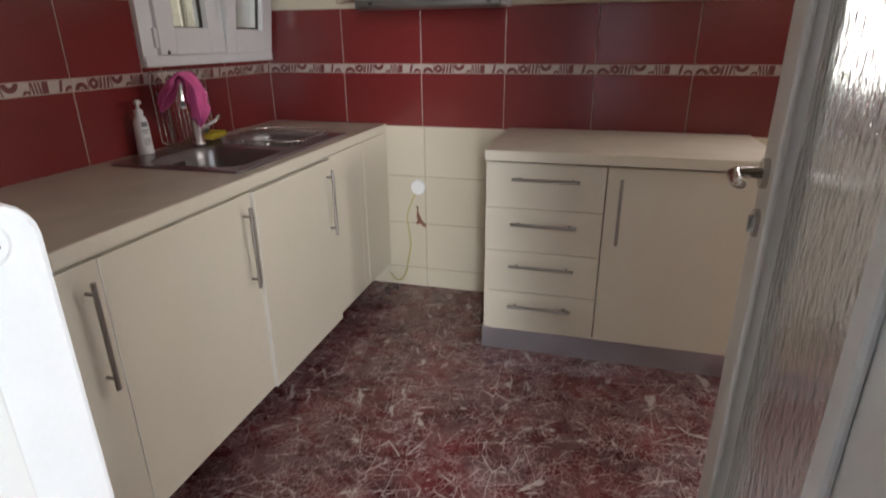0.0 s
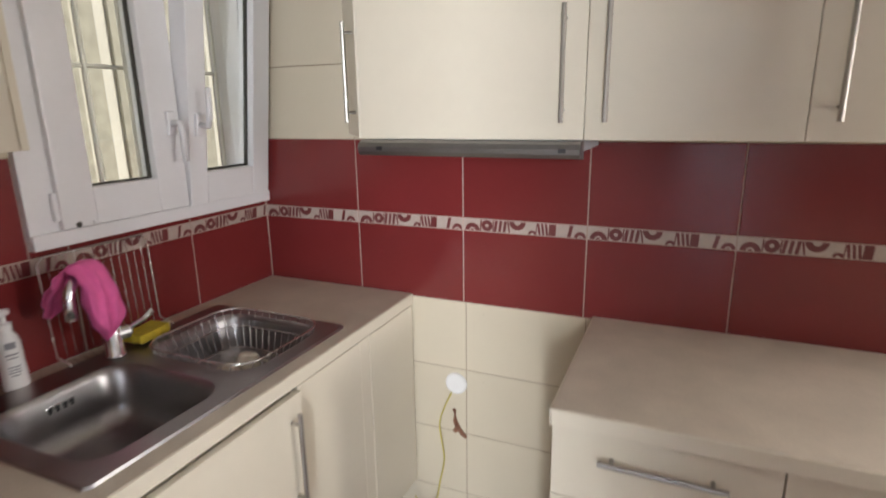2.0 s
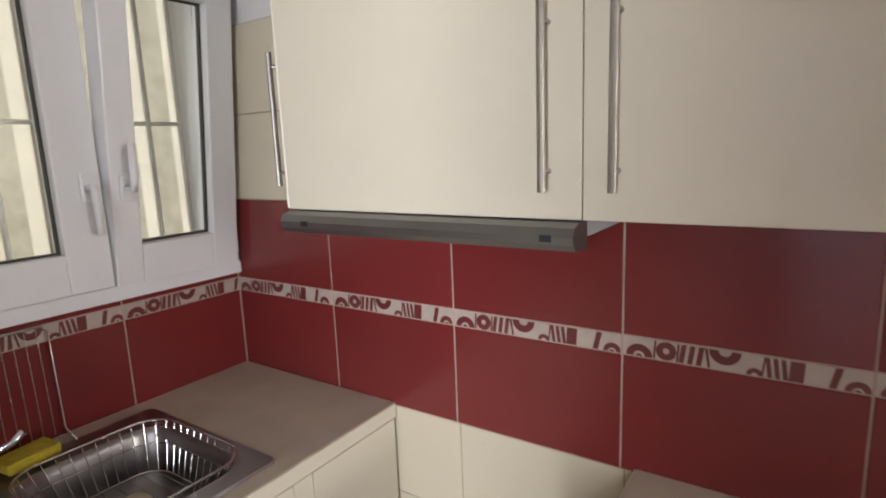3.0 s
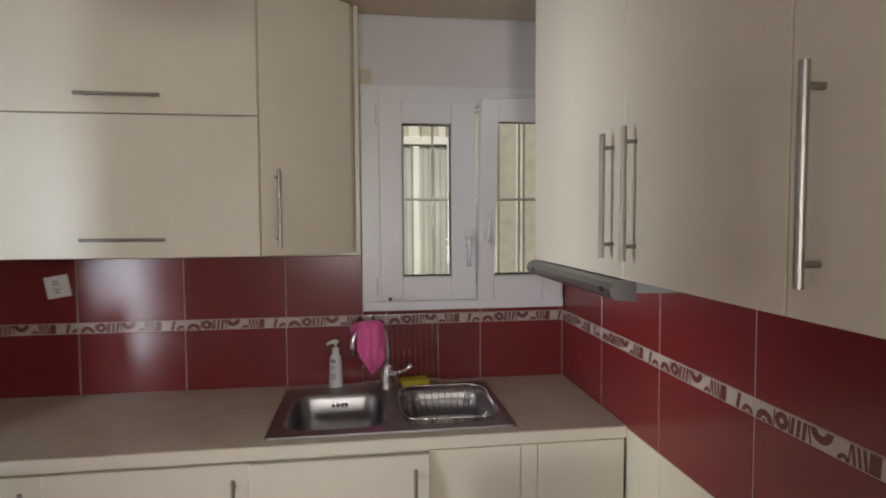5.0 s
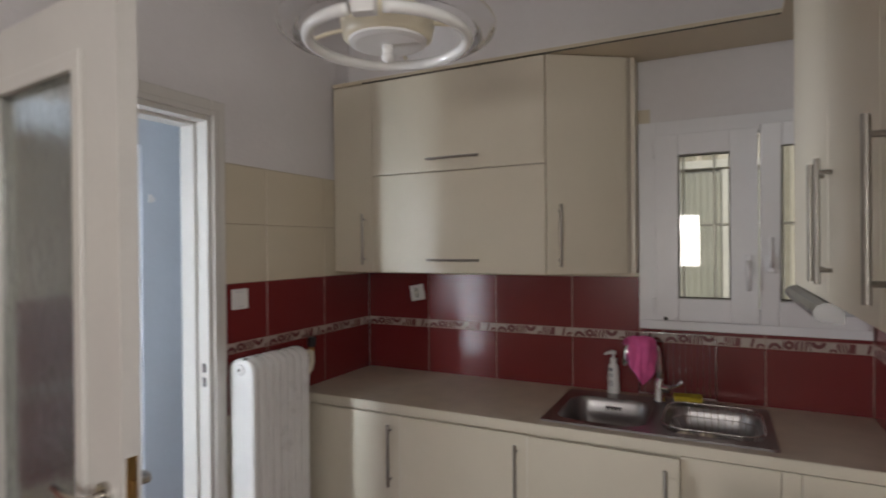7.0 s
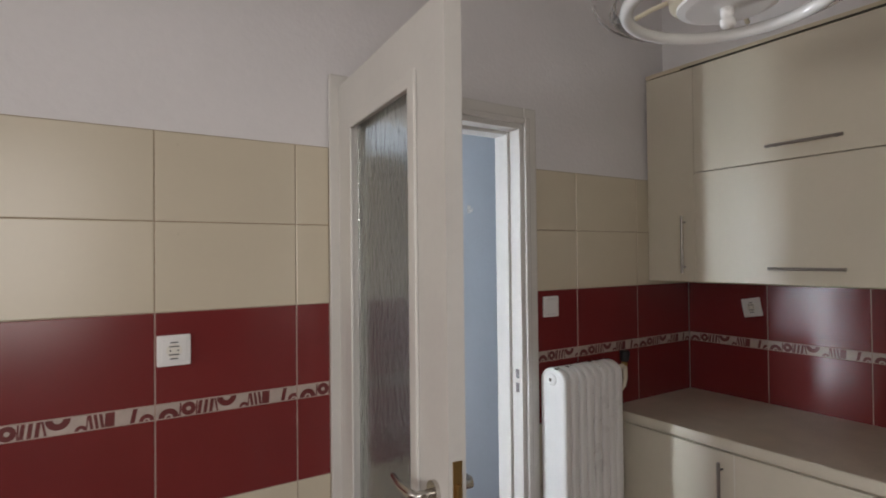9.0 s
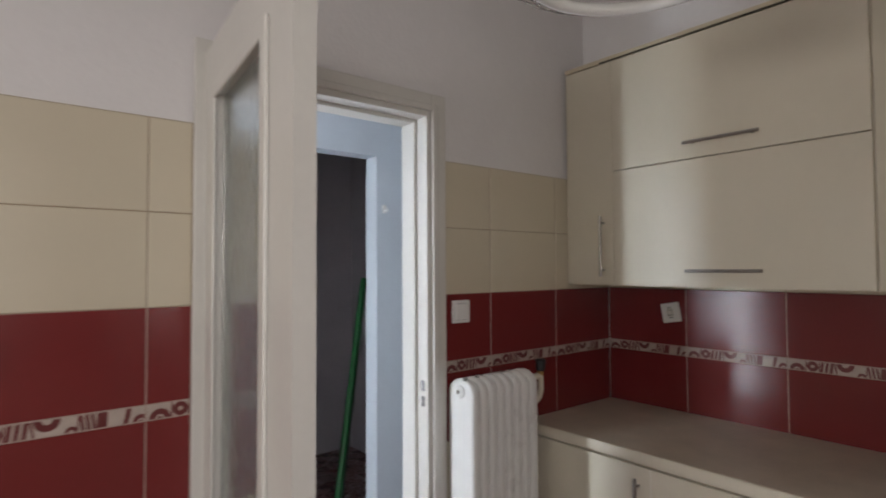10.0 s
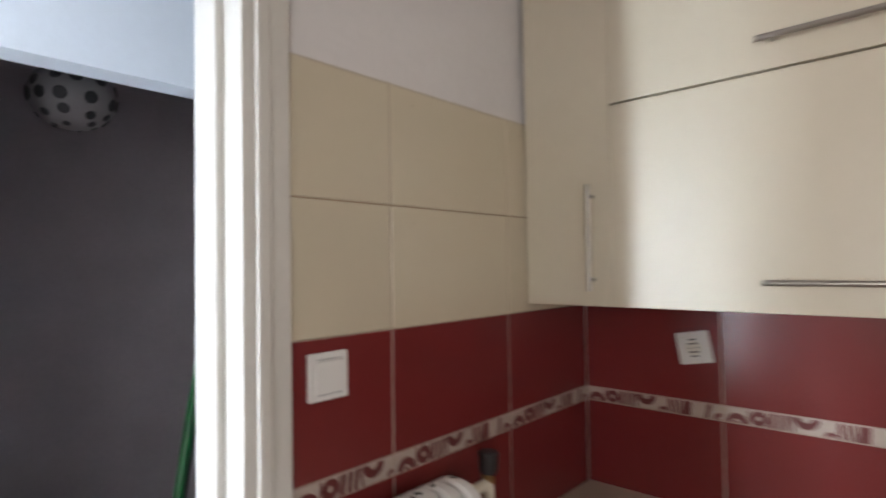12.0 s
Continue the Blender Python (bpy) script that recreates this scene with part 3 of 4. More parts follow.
def sash(y0, y1, z0, z1, g, m, lever_y, up, x0=-0.03, x1=0.036):
    gy0, gy1, gz0, gz1 = g
    bm = bmesh.new()
    for b in ((y0, gy0, z0, z1), (gy1, y1, z0, z1), (gy0, gy1, z0, gz0), (gy0, gy1, gz1, z1)):
        box_bm(x0, x1, *b, 0.004, 2, bm)
    s = part("sash", bm, PVC, win, m=m)
    part("gasket", frame_bm(gy0 - 0.001, gy1 + 0.001, gz0 - 0.001, gz1 + 0.001, 0.006, x0 + 0.024, x0 + 0.040, 0.0), GASKET_SHADE, s, "dark rubber pane gasket", m=m)
    pane = part("pane", box_bm(x0 + 0.028, x0 + 0.034, gy0, gy1, gz0, gz1), PANE, s, "clear window pane", m=m)
    pane.visible_shadow = False
    zc = 1.47
    part("lever_base", box_bm(x1, x1 + 0.012, lever_y - 0.015, lever_y + 0.015, zc - 0.035, zc + 0.035, 0.005), PVC, s, m=m)
    tip = 0.115 if up else -0.115
    part("lever", tube_bm([(x1 + 0.01, lever_y, zc), (x1 + 0.045, lever_y, zc), (x1 + 0.05, lever_y, zc + tip * 0.25), (x1 + 0.046, lever_y, zc + tip)], [0.009, 0.009, 0.010, 0.008], 10), PVC, s, "white window lever", m=m, smooth=True)
    for z in (z0 + 0.06, z1 - 0.06):
        hy = y0 - 0.006 if lever_y > (y0 + y1) / 2 else y1 + 0.006
        part("hinge", tube_bm([(x1 - 0.012, hy, z - 0.035), (x1 - 0.012, hy, z + 0.035)], 0.008, 10), PVC, s)
    return s


sash(-0.785, -0.388, 1.214, 2.030, (-0.692, -0.490, 1.313, 1.938), Matrix.Identity(4), -0.425, False)
TILT_IN = pose(0.0, 0, 1.214, 0, 7.0, 0) @ pose(0, 0, -1.214)
sash(-0.382, -0.022, 1.214, 2.034, (-0.312, -0.102, 1.316, 1.944), TILT_IN, -0.348, True)
solid("seam_block", box_bm(-0.002, 0.006, -0.868, -0.81, 2.094, 2.156), CREAM_TILE, "small beige tile piece above the window corner", "tile", kind="structure")
for y in (-0.70, -0.745):
    solid("frame_cap", turn_bm([(0.0, 0.004), (0.006, 0.003), (0.008, 0)], (0, 0, 0), 12), GASKET_SHADE if y < -0.72 else PVC, "small cap on the window frame", "cap", m=pose(0.0365, y, 1.222, 0, 90, 0))

# outside: iron grille and the wall of the light shaft
g = thing("window_grille", (-0.12, -0.43, 1.2), "thin painted iron bars outside the window", "grille")
for y in (-0.80, -0.68, -0.55, -0.42, -0.29, -0.16, -0.06):
    part("bar", tube_bm([(-0.125, y, 1.20), (-0.125, y, 2.06)], 0.006, 8), IRON, g)
for z in (1.24, 1.635, 2.02):
    part("crossbar", tube_bm([(-0.137, -0.82, z), (-0.137, -0.04, z)], 0.006, 8), IRON, g)
shaft = solid("shaft_wall", box_bm(-1.75, -1.60, -4.5, 5.0, -0.5, 4.2), SHAFT_WALL, "sunlit cream wall of the light shaft with tan boards", "wall", kind="structure")
for k in range(24):
    y = -1.2 + k * 0.185
    part("batten", box_bm(-1.60, -1.572, y, y + 0.10 + 0.025 * (k % 3), -0.5, 4.2, 0.004, 1), BOARD, shaft, "weathered tan upright board")
o = thing("shaft_window", (-1.57, -0.55, 1.0), "grey shuttered window across the light shaft", "window")
part("shutter", box_bm(-1.572, -1.55, -0.98, -0.28, 1.0, 2.05), SHUTTER, o)
for k in range(17):
    part("rib", box_bm(-1.55, -1.54, -0.97 + k * 0.04, -0.95 + k * 0.04, 1.01, 2.04, 0.003, 1), SHUTTER, o)
for y in (-0.80, -0.50):
    part("mullion", box_bm(-1.545, -1.52, y - 0.022, y + 0.022, 1.0, 2.05, 0.003, 1), IRON, o)
part("frame", frame_bm(-1.03, -0.23, 0.95, 2.12, 0.055, -1.575, -1.53), IRON, o)

# ---- kitchen door ----
d1 = tagged(new("door_1"), "white painted door frame with a moulded casing", "door frame", kind="structure")
d1.matrix_basis = Matrix.Translation((1.49, -2.41, 0))


def bars(x0, x1, top, w, y0, y1, bevel):
    bm = bmesh.new()
    for b in ((x0 - w, x0, 0, top + w), (x1, x1 + w, 0, top + w), (x0, x1, top, top + w)):
        box_bm(b[0], b[1], y0, y1, b[2], b[3], bevel, 2, bm)
    return bm


part("casing", bars(DOOR_X0, DOOR_X1, DOOR_H, 0.064, -2.337, -2.323, 0.004), DOOR_PAINT, d1)
part("casing_bead", bars(DOOR_X0 + 0.002, DOOR_X1 - 0.002, DOOR_H - 0.002, 0.026, -2.325, -2.313, 0.006), DOOR_PAINT, d1)
part("jamb", bars(DOOR_X0 + 0.022, DOOR_X1 - 0.022, DOOR_H - 0.022, 0.024, -2.473, -2.326, 0.003), DOOR_PAINT, d1)
part("stop", bars(DOOR_X0 + 0.036, DOOR_X1 - 0.036, DOOR_H - 0.036, 0.016, -2.466, -2.386, 0.005), DOOR_PAINT, d1)
part("hall_casing", bars(DOOR_X0, DOOR_X1, DOOR_H, 0.064, -2.481, -2.467, 0.004), DOOR_PAINT, d1)
for z in (1.075, 1.02):
    part("strike_plate", box_bm(DOOR_X0 + 0.020, DOOR_X0 + 0.0235, -2.363, -2.343, z - 0.018, z + 0.018), NICKEL, d1, "small metal strike plate")

LEAF, LH = 0.755, 2.095
LEAF_POSE = pose(1.850, -2.333, 0, 0, 0, 84.1)   # u from the hinge to the free edge, +y side faces the cooker side
leaf = tagged(new("door_leaf"), "open white glazed door with rippled glass and brass-toned handles", "door")
leaf.matrix_basis = Matrix.Translation((1.850, -2.333, 0.012))
U0, U1, V0, V1 = 0.148, 0.595, 0.30, 1.945
bm = bmesh.new()
for b in ((0, U0, 0.012, LH), (U1, LEAF, 0.012, LH), (U0, U1, 0.012, V0), (U0, U1, V1, LH)):
    box_bm(b[0], b[1], -0.04, 0.0, b[2], b[3], 0.0, 2, bm)
part("leaf", bm, DOOR_PAINT, leaf, m=LEAF_POSE)
for side, y0, y1 in (("moulding", 0.0, 0.010), ("moulding", -0.050, -0.040)):
    bm = bmesh.new()
    w = 0.026
    for b in ((U0 - w, U0 + 0.012, V0 - w, V1 + w), (U1 - 0.012, U1 + w, V0 - w, V1 + w), (U0, U1, V0 - w, V0 + 0.012), (U0, U1, V1 - 0.012, V1 + w)):
        box_bm(b[0], b[1], y0, y1, b[2], b[3], 0.005, 2, bm)
    part(side, bm, DOOR_PAINT, leaf, m=LEAF_POSE)
pane = part("pane", box_bm(U0 + 0.004, U1 - 0.004, -0.023, -0.017, V0 + 0.004, V1 - 0.004), RIPPLE, leaf, "rippled obscure glass pane", m=LEAF_POSE)
part("lock_plate", box_bm(LEAF - 0.001, LEAF + 0.002, -0.031, -0.009, 0.92, 1.13, 0.001, 1), BRASS, leaf, "brass lock plate on the door edge", m=LEAF_POSE)
part("latch", box_bm(LEAF + 0.001, LEAF + 0.011, -0.026, -0.014, 1.055, 1.085, 0.003), BRASS, leaf, m=LEAF_POSE)
for s, y in ((1, 0.0), (-1, -0.04)):
    uh = LEAF - 0.06
    part("rosette", tube_bm([(uh, y, 1.05), (uh, y + s * 0.010, 1.05)], 0.025, 20), NICKEL, leaf, m=LEAF_POSE)
    part("lever", tube_bm([(uh, y, 1.05), (uh, y + s * 0.045, 1.05), (uh - 0.02, y + s * 0.052, 1.05), (uh - 0.07, y + s * 0.052, 1.048), (uh - 0.115, y + s * 0.050, 1.055)], [0.009, 0.009, 0.010, 0.009, 0.007], 12), NICKEL, leaf, "nickel door lever", m=LEAF_POSE, smooth=True)
    part("key_rosette", tube_bm([(uh, y, 0.965), (uh, y + s * 0.009, 0.965)], 0.024, 20), NICKEL, leaf, m=LEAF_POSE)
    part("cylinder", box_bm(uh - 0.008, uh + 0.008, y + min(0, s * 0.016), y + max(0, s * 0.016), 0.948, 0.978, 0.004), NICKEL, leaf, m=LEAF_POSE)
for z in (0.25, 1.05, 1.86):
    part("hinge", tube_bm([(-0.006, 0.006, z - 0.045), (-0.006, 0.006, z + 0.045)], 0.007, 10), DOOR_PAINT, leaf, m=LEAF_POSE)

# ---- things at the sink ----
DIR, BASE = Vector((0.42, -0.91, 0)).normalized(), Vector((0.122, -0.765, rz))
ACROSS = Vector((-DIR.y, DIR.x, 0))
f = thing("tap", BASE, "chrome kitchen mixer tap with a tall curved spout", "tap")
part("body", turn_bm([(0.0, 0), (0.027, 0), (0.027, 0.006), (0.022, 0.010), (0.0215, 0.09), (0.018, 0.097), (0.0, 0.099)], BASE, 24), CHROME, f, smooth=True)
R = 0.072
neck = [BASE + Vector((0, 0, z)) for z in (0.09, 0.13, 0.17, 0.19)]
for k in range(1, 13):
    a = math.pi * k / 12 * 1.02
    neck.append(BASE + Vector((0, 0, 0.19)) + DIR * (R - R * math.cos(a)) + Vector((0, 0, R * math.sin(a))))
neck.append(neck[-1] + Vector((0, 0, -0.022)))
part("spout", tube_bm(neck, [0.012] * (len(neck) - 2) + [0.0125, 0.0135], 14), CHROME, f, smooth=True)
part("aerator", tube_bm([neck[-1], neck[-1] + Vector((0, 0, -0.008))], 0.012, 14), NICKEL, f)
side = Vector((0.25, 0.97, 0)).normalized()
p = BASE + Vector((0, 0, 0.058))
part("cartridge", tube_bm([p, p + side * 0.040, p + side * 0.046], [0.019, 0.019, 0.014], 18), CHROME, f, smooth=False)
q = p + side * 0.040
part("lever", tube_bm([q, q + side * 0.012 + Vector((0.004, 0, 0.014)), q + side * 0.035 + Vector((0.012, 0, 0.024)), q + side * 0.058 + Vector((0.016, 0, 0.044))], [0.009, 0.008, 0.007, 0.0085], 10), CHROME, f, smooth=True)

# cloth hung over the spout
bm = bmesh.new()
crest = BASE + DIR * (R + 0.008) + Vector((0, 0, 0.19 + R + 0.014))
line = [(-0.104, -0.136), (-0.092, -0.112), (-0.070, -0.078), (-0.042, -0.042), (-0.022, -0.014), (0.0, 0.0), (0.020, -0.012), (0.034, -0.042), (0.044, -0.080), (0.048, -0.125), (0.044, -0.165), (0.038, -0.195)]
wide = [0.004, 0.022, 0.034, 0.044, 0.050, 0.052, 0.050, 0.048, 0.046, 0.040, 0.022, 0.003]
deep = [0.003, 0.012, 0.018, 0.016, 0.009, 0.006, 0.009, 0.016, 0.022, 0.024, 0.015, 0.003]
rings, sides, fine = [], 40, 4
for i in range((len(line) - 1) * fine + 1):
    k, t = min(i // fine, len(line) - 2), (i - min(i // fine, len(line) - 2) * fine) / fine
    a, z = (line[k][o] * (1 - t) + line[k + 1][o] * t for o in (0, 1))
    w, dp = wide[k] * (1 - t) + wide[k + 1] * t, deep[k] * (1 - t) + deep[k + 1] * t
    tan = (ACROSS * (line[k + 1][0] - line[k][0]) + Vector((0, 0, line[k + 1][1] - line[k][1]))).normalized()
    nrm = tan.cross(DIR)
    centre = crest + ACROSS * (a * 0.92) + Vector((0, 0, z))
    fall = min(1.0, abs(a) / 0.04)
    ring = []
    for q in range(sides):
        f2 = 2 * math.pi * q / sides
        ruffle = 1 + fall * (0.36 * math.sin(4 * f2 + 0.10 * i) + 0.26 * math.sin(9 * f2 - 0.25 * i))
        off = noise.noise_vector(Vector((math.cos(f2) * 1.5, math.sin(f2) * 1.5, i * 0.22))) * 0.010
        ring.append(bm.verts.new(centre + DIR * (w * ruffle * math.cos(f2)) + nrm * (dp * ruffle * math.sin(f2)) + off))
    rings.append(ring)
loft(bm, rings)
bm.faces.new(rings[0][::-1])
bm.faces.new(rings[-1])
cloth = solid("cleaning_cloth", bm, PINK, "bright pink microfibre cloth hung over the tap spout", "cloth", smooth=True)

# soap bottle
sb = Vector((0.050, -0.968, CT + 0.002))
s = thing("soap_bottle", sb, "white plastic pump bottle with grey print", "bottle")
part("body", turn_bm([(0, 0), (0.026, 0), (0.0275, 0.004), (0.0275, 0.02), (0.0255, 0.075), (0.0245, 0.112), (0.021, 0.128), (0.013, 0.140), (0.012, 0.146), (0, 0.146)], sb, 24), PLASTIC, s, smooth=True)
part("collar", turn_bm([(0.0145, 0.143), (0.0145, 0.160), (0.006, 0.163), (0.0055, 0.180), (0.0, 0.180)], sb, 18), PLASTIC, s)
part("pump_head", tube_bm([sb + Vector((0, 0.012, 0.186)), sb + Vector((0.002, -0.004, 0.187)), sb + Vector((0.02, -0.022, 0.186)), sb + Vector((0.03, -0.032, 0.181))], [0.008, 0.010, 0.0065, 0.005], 10), PLASTIC, s, smooth=True)
for z, w, hgt in ((0.104, 0.022, 0.016), (0.088, 0.026, 0.004), (0.080, 0.022, 0.003), (0.058, 0.026, 0.003), (0.051, 0.024, 0.003), (0.044, 0.026, 0.003), (0.037, 0.018, 0.003)):
    bm = bmesh.new()
    a0 = -0.35
    half = w / 0.0275 / 2
    lo = [bm.verts.new(sb + Vector((0.0272 * math.cos(a0 + half * t), 0.0272 * math.sin(a0 + half * t), z))) for t in (-1, -0.5, 0, 0.5, 1)]
    hi = [bm.verts.new(v.co + Vector((0, 0, hgt))) for v in lo]
    for k in range(4):
        bm.faces.new((lo[k], lo[k + 1], hi[k + 1], hi[k]))
    part("print_bar", bm, PRINT, s)

# sponge
bm = box_bm(-0.055, 0.055, -0.034, 0.034, 0, 0.024, 0.006, 3)
for v in bm.verts:
    v.co.z += 0.010 * (v.co.x / 0.055) ** 2 + 0.004 * noise.noise(v.co * 40)
solid("sponge", bm, SPONGE, "yellow cellulose sponge on the sink rim", "sponge", m=pose(0.105, -0.655, rz + 0.001, 0, 0, 98))

# drainer rack stood upright against the tiles
r = thing("draining_rack", (0.03, -0.70, rz), "upright chrome wire draining rack against the tiles", "rack")
y0, y1, zt = -0.858, -0.548, 1.155
part("rim", tube_bm([(0.085, y0, rz + 0.004), (0.03, y0, rz + 0.02), (0.020, y0, zt - 0.015), (0.020, y0 + 0.015, zt), (0.020, y1 - 0.015, zt), (0.020, y1, zt - 0.015), (0.03, y1, rz + 0.02), (0.085, y1, rz + 0.004)], 0.0026, 8), WIRE, r, smooth=True)
part("foot_wire", tube_bm([(0.05, y0, rz + 0.012), (0.05, y1, rz + 0.012)], 0.0025, 8), CHROME, r)
for k in range(12):
    y = y0 + (k + 1) * (y1 - y0) / 13
    part("wire", tube_bm([(0.08, y, rz + 0.003), (0.034, y, rz + 0.014), (0.021, y, zt)], 0.0009, 6), WIRE, r)

# wire basket in the second bowl with crockery
bx, by, hx, hy = bowls[1]
b = thing("dish_basket", (bx, by, rz - 0.10), "chrome wire dish basket set in the sink bowl", "basket")
top_loop = rounded(bx, by, hx - 0.002, hy + 0.004, 0.075, rz + 0.016, 6)
low_loop = rounded(bx, by, hx - 0.032, hy - 0.03, 0.065, rz - 0.098, 6)
mid_loop = [a.lerp(c2, 0.45) for a, c2 in zip(top_loop, low_loop)]
part("rim", tube_bm(top_loop, 0.0028, 8, closed=True), WIRE, b, smooth=True)
part("mid_wire", tube_bm(mid_loop, 0.0016, 6, closed=True), WIRE, b)
part("low_wire", tube_bm(low_loop, 0.0022, 6, closed=True), WIRE, b)


def walk_loop(loop, n):
    seg = [(loop[i], loop[(i + 1) % len(loop)]) for i in range(len(loop))]
    total = sum((q2 - p2).length for p2, q2 in seg)
    out, at, i, done = [], 0.0, 0, 0.0
    for k in range(n):
        goal = total * k / n
        while done + (seg[i][1] - seg[i][0]).length < goal:
            done += (seg[i][1] - seg[i][0]).length
            i += 1
        p2, q2 = seg[i]
        out.append(p2.lerp(q2, (goal - done) / max(1e-6, (q2 - p2).length)))
    return out


for a, c2 in zip(walk_loop(top_loop, 46), walk_loop(low_loop, 46)):
    part("wire", tube_bm([a, a.lerp(c2, 0.4) + Vector((0, 0, -0.003)), c2], 0.0015, 6), WIRE, b)
for k in range(9):
    y = by - hy + 0.045 + k * (2 * hy - 0.09) / 8
    part("wire", tube_bm([(bx - hx + 0.034, y, rz - 0.099), (bx + hx - 0.034, y, rz - 0.099)], 0.0011, 5), WIRE, b)


def cup(centre, tilt, material, label):
    prof = [(0.0, 0.0), (0.022, 0.0), (0.026, 0.004), (0.036, 0.03), (0.040, 0.062), (0.0375, 0.062), (0.033, 0.03), (0.022, 0.007), (0.0, 0.006)]
    ob = thing("cup", centre, label, "cup", "crockery in the basket")
    m = Matrix.Translation(centre) @ pose(0, 0, 0, tilt[0], tilt[1], tilt[2])
    bowl_part = part("bowl", turn_bm(prof, (0, 0, 0), 24), material, ob, m=m, smooth=True)
    part("ear", tube_bm([(0.034, 0, 0.05), (0.052, 0, 0.052), (0.058, 0, 0.036), (0.050, 0, 0.02), (0.031, 0, 0.018)], 0.0045, 8), material, ob, m=m, smooth=True)


cup((bx + 0.05, by - 0.01, rz - 0.032), (172, 10, 40), CERAMIC, "upturned cream ceramic cup in the wire basket")
cup((bx + 0.05, by - 0.095, rz - 0.034), (178, 0, 130), CERAMIC, "small upturned ceramic cup in the wire basket")

# ---- radiator ----
rad = thing("radiator", (0.87, -2.26, 0), "white enamelled eight-section column radiator beside the door", "radiator")
RY, RD, RZ0, RZ1, PITCH = -2.247, 0.068, 0.16, 1.105, 0.0430


def section(x, w):
    """One radiator section: a stadium-shaped slab with a rounded rim and a sunk web between its two columns."""
    bm = bmesh.new()
    rings = []
    for dx, inset in ((-w / 2, 0.012), (-w / 2 + 0.003, 0.004), (-w / 4, 0.0), (w / 4, 0.0), (w / 2 - 0.003, 0.004), (w / 2, 0.012)):
        pts = []
        rr = RD - inset
        for k in range(13):
            a = math.pi * k / 12
            pts.append((x + dx, RY + rr * math.cos(a), RZ1 - RD * 0.75 + (RD * 0.75 - inset) * math.sin(a)))
        for k in range(13):
            a = math.pi + math.pi * k / 12
            pts.append((x + dx, RY + rr * math.cos(a), RZ0 + RD * 0.75 + (RD * 0.75 - inset) * math.sin(a)))
        rings.append([bm.verts.new(p2) for p2 in pts])
    loft(bm, rings)
    bm.faces.new(rings[0][::-1])
    bm.faces.new(rings[-1])
    return bm


for k in range(8):
    x = 0.700 + (k + 0.5) * PITCH
    sec = part("section", section(x, 0.038), ENAMEL, rad, smooth=False)
    for dy in (-0.026, 0.026):
        part("rib", box_bm(x - 0.018, x + 0.018, RY + dy - 0.012, RY + dy + 0.012, RZ0 + 0.07, RZ1 - 0.085, 0.006), ENAMEL, sec)
for z in (RZ0 + 0.045, RZ1 - 0.045):
    part("nipple", tube_bm([(0.700, RY, z), (0.700 + 8 * PITCH, RY, z)], 0.021, 14), ENAMEL, rad)
    part("plug", tube_bm([(1.036, RY, z), (1.046, RY, z), (1.049, RY, z)], [0.024, 0.024, 0.018], 18), ENAMEL, rad)
    part("vent_screw", tube_bm([(1.049, RY, z), (1.053, RY, z)], 0.007, 6), NICKEL, rad)
for x in (0.76, 0.94):
    part("bracket", tube_bm([(x, SOUTH, RZ0 + 0.06), (x, RY, RZ0 + 0.06)], 0.008, 8), ENAMEL, rad)
part("foot", box_bm(0.735, 0.76, RY - 0.03, RY + 0.03, 0.0, RZ0 + 0.03, 0.004), ENAMEL, rad)
part("foot", box_bm(0.945, 0.97, RY - 0.03, RY + 0.03, 0.0, RZ0 + 0.03, 0.004), ENAMEL, rad)
zv = RZ1 - 0.045
part("valve_body", tube_bm([(0.705, RY, zv), (0.664, RY, zv), (0.660, RY, zv), (0.612, RY, zv + 0.004)], [0.017, 0.017, 0.012, 0.012], 12), CERAMIC, rad, "cream painted valve")
part("valve_cap", tube_bm([(0.612, RY, zv + 0.022), (0.611, RY, zv + 0.030), (0.609, RY, zv + 0.066), (0.609, RY, zv + 0.070)], [0.015, 0.019, 0.022, 0.016], 16), BLACK, rad, "black plastic valve cap")
part("pipe", tube_bm([(0.612, RY, zv + 0.006), (0.610, RY, zv - 0.02), (0.609, RY, zv - 0.05), (0.615, RY - 0.004, zv - 0.080), (0.630, RY - 0.015, zv - 0.105), (0.648, RY - 0.035, zv - 0.130), (0.655, RY - 0.045, zv - 0.165), (0.656, RY - 0.05, 0.2), (0.656, RY - 0.05, 0.0)], 0.012, 12), CERAMIC, rad, "cream painted supply pipe", smooth=True)

part("valve_neck", tube_bm([(0.612, RY, zv + 0.002), (0.612, RY, zv + 0.012), (0.612, RY, zv + 0.024)], [0.013, 0.015, 0.012], 6), BRASS, rad, "tarnished brass valve neck")
random.seed(21)
for k in range(8):
    for j in range(random.choice((1, 1, 2))):
        x, a = 0.700 + (k + 0.5) * PITCH + random.uniform(-0.012, 0.014), radians(random.uniform(70, 125))
        c0 = Vector((x, RY + RD * math.cos(a), RZ1 - RD * 0.75 + RD * 0.75 * math.sin(a)))
        w, d = random.uniform(0.003, 0.007), random.uniform(0.003, 0.009)
        part("paint_chip", box_bm(-w, w, -d, d, -0.002, 0.0006, 0.0005, 1), GASKET_SHADE, rad, m=Matrix.Translation(c0) @ pose(0, 0, 0, math.degrees(a) - 90, 0, random.uniform(0, 40)))

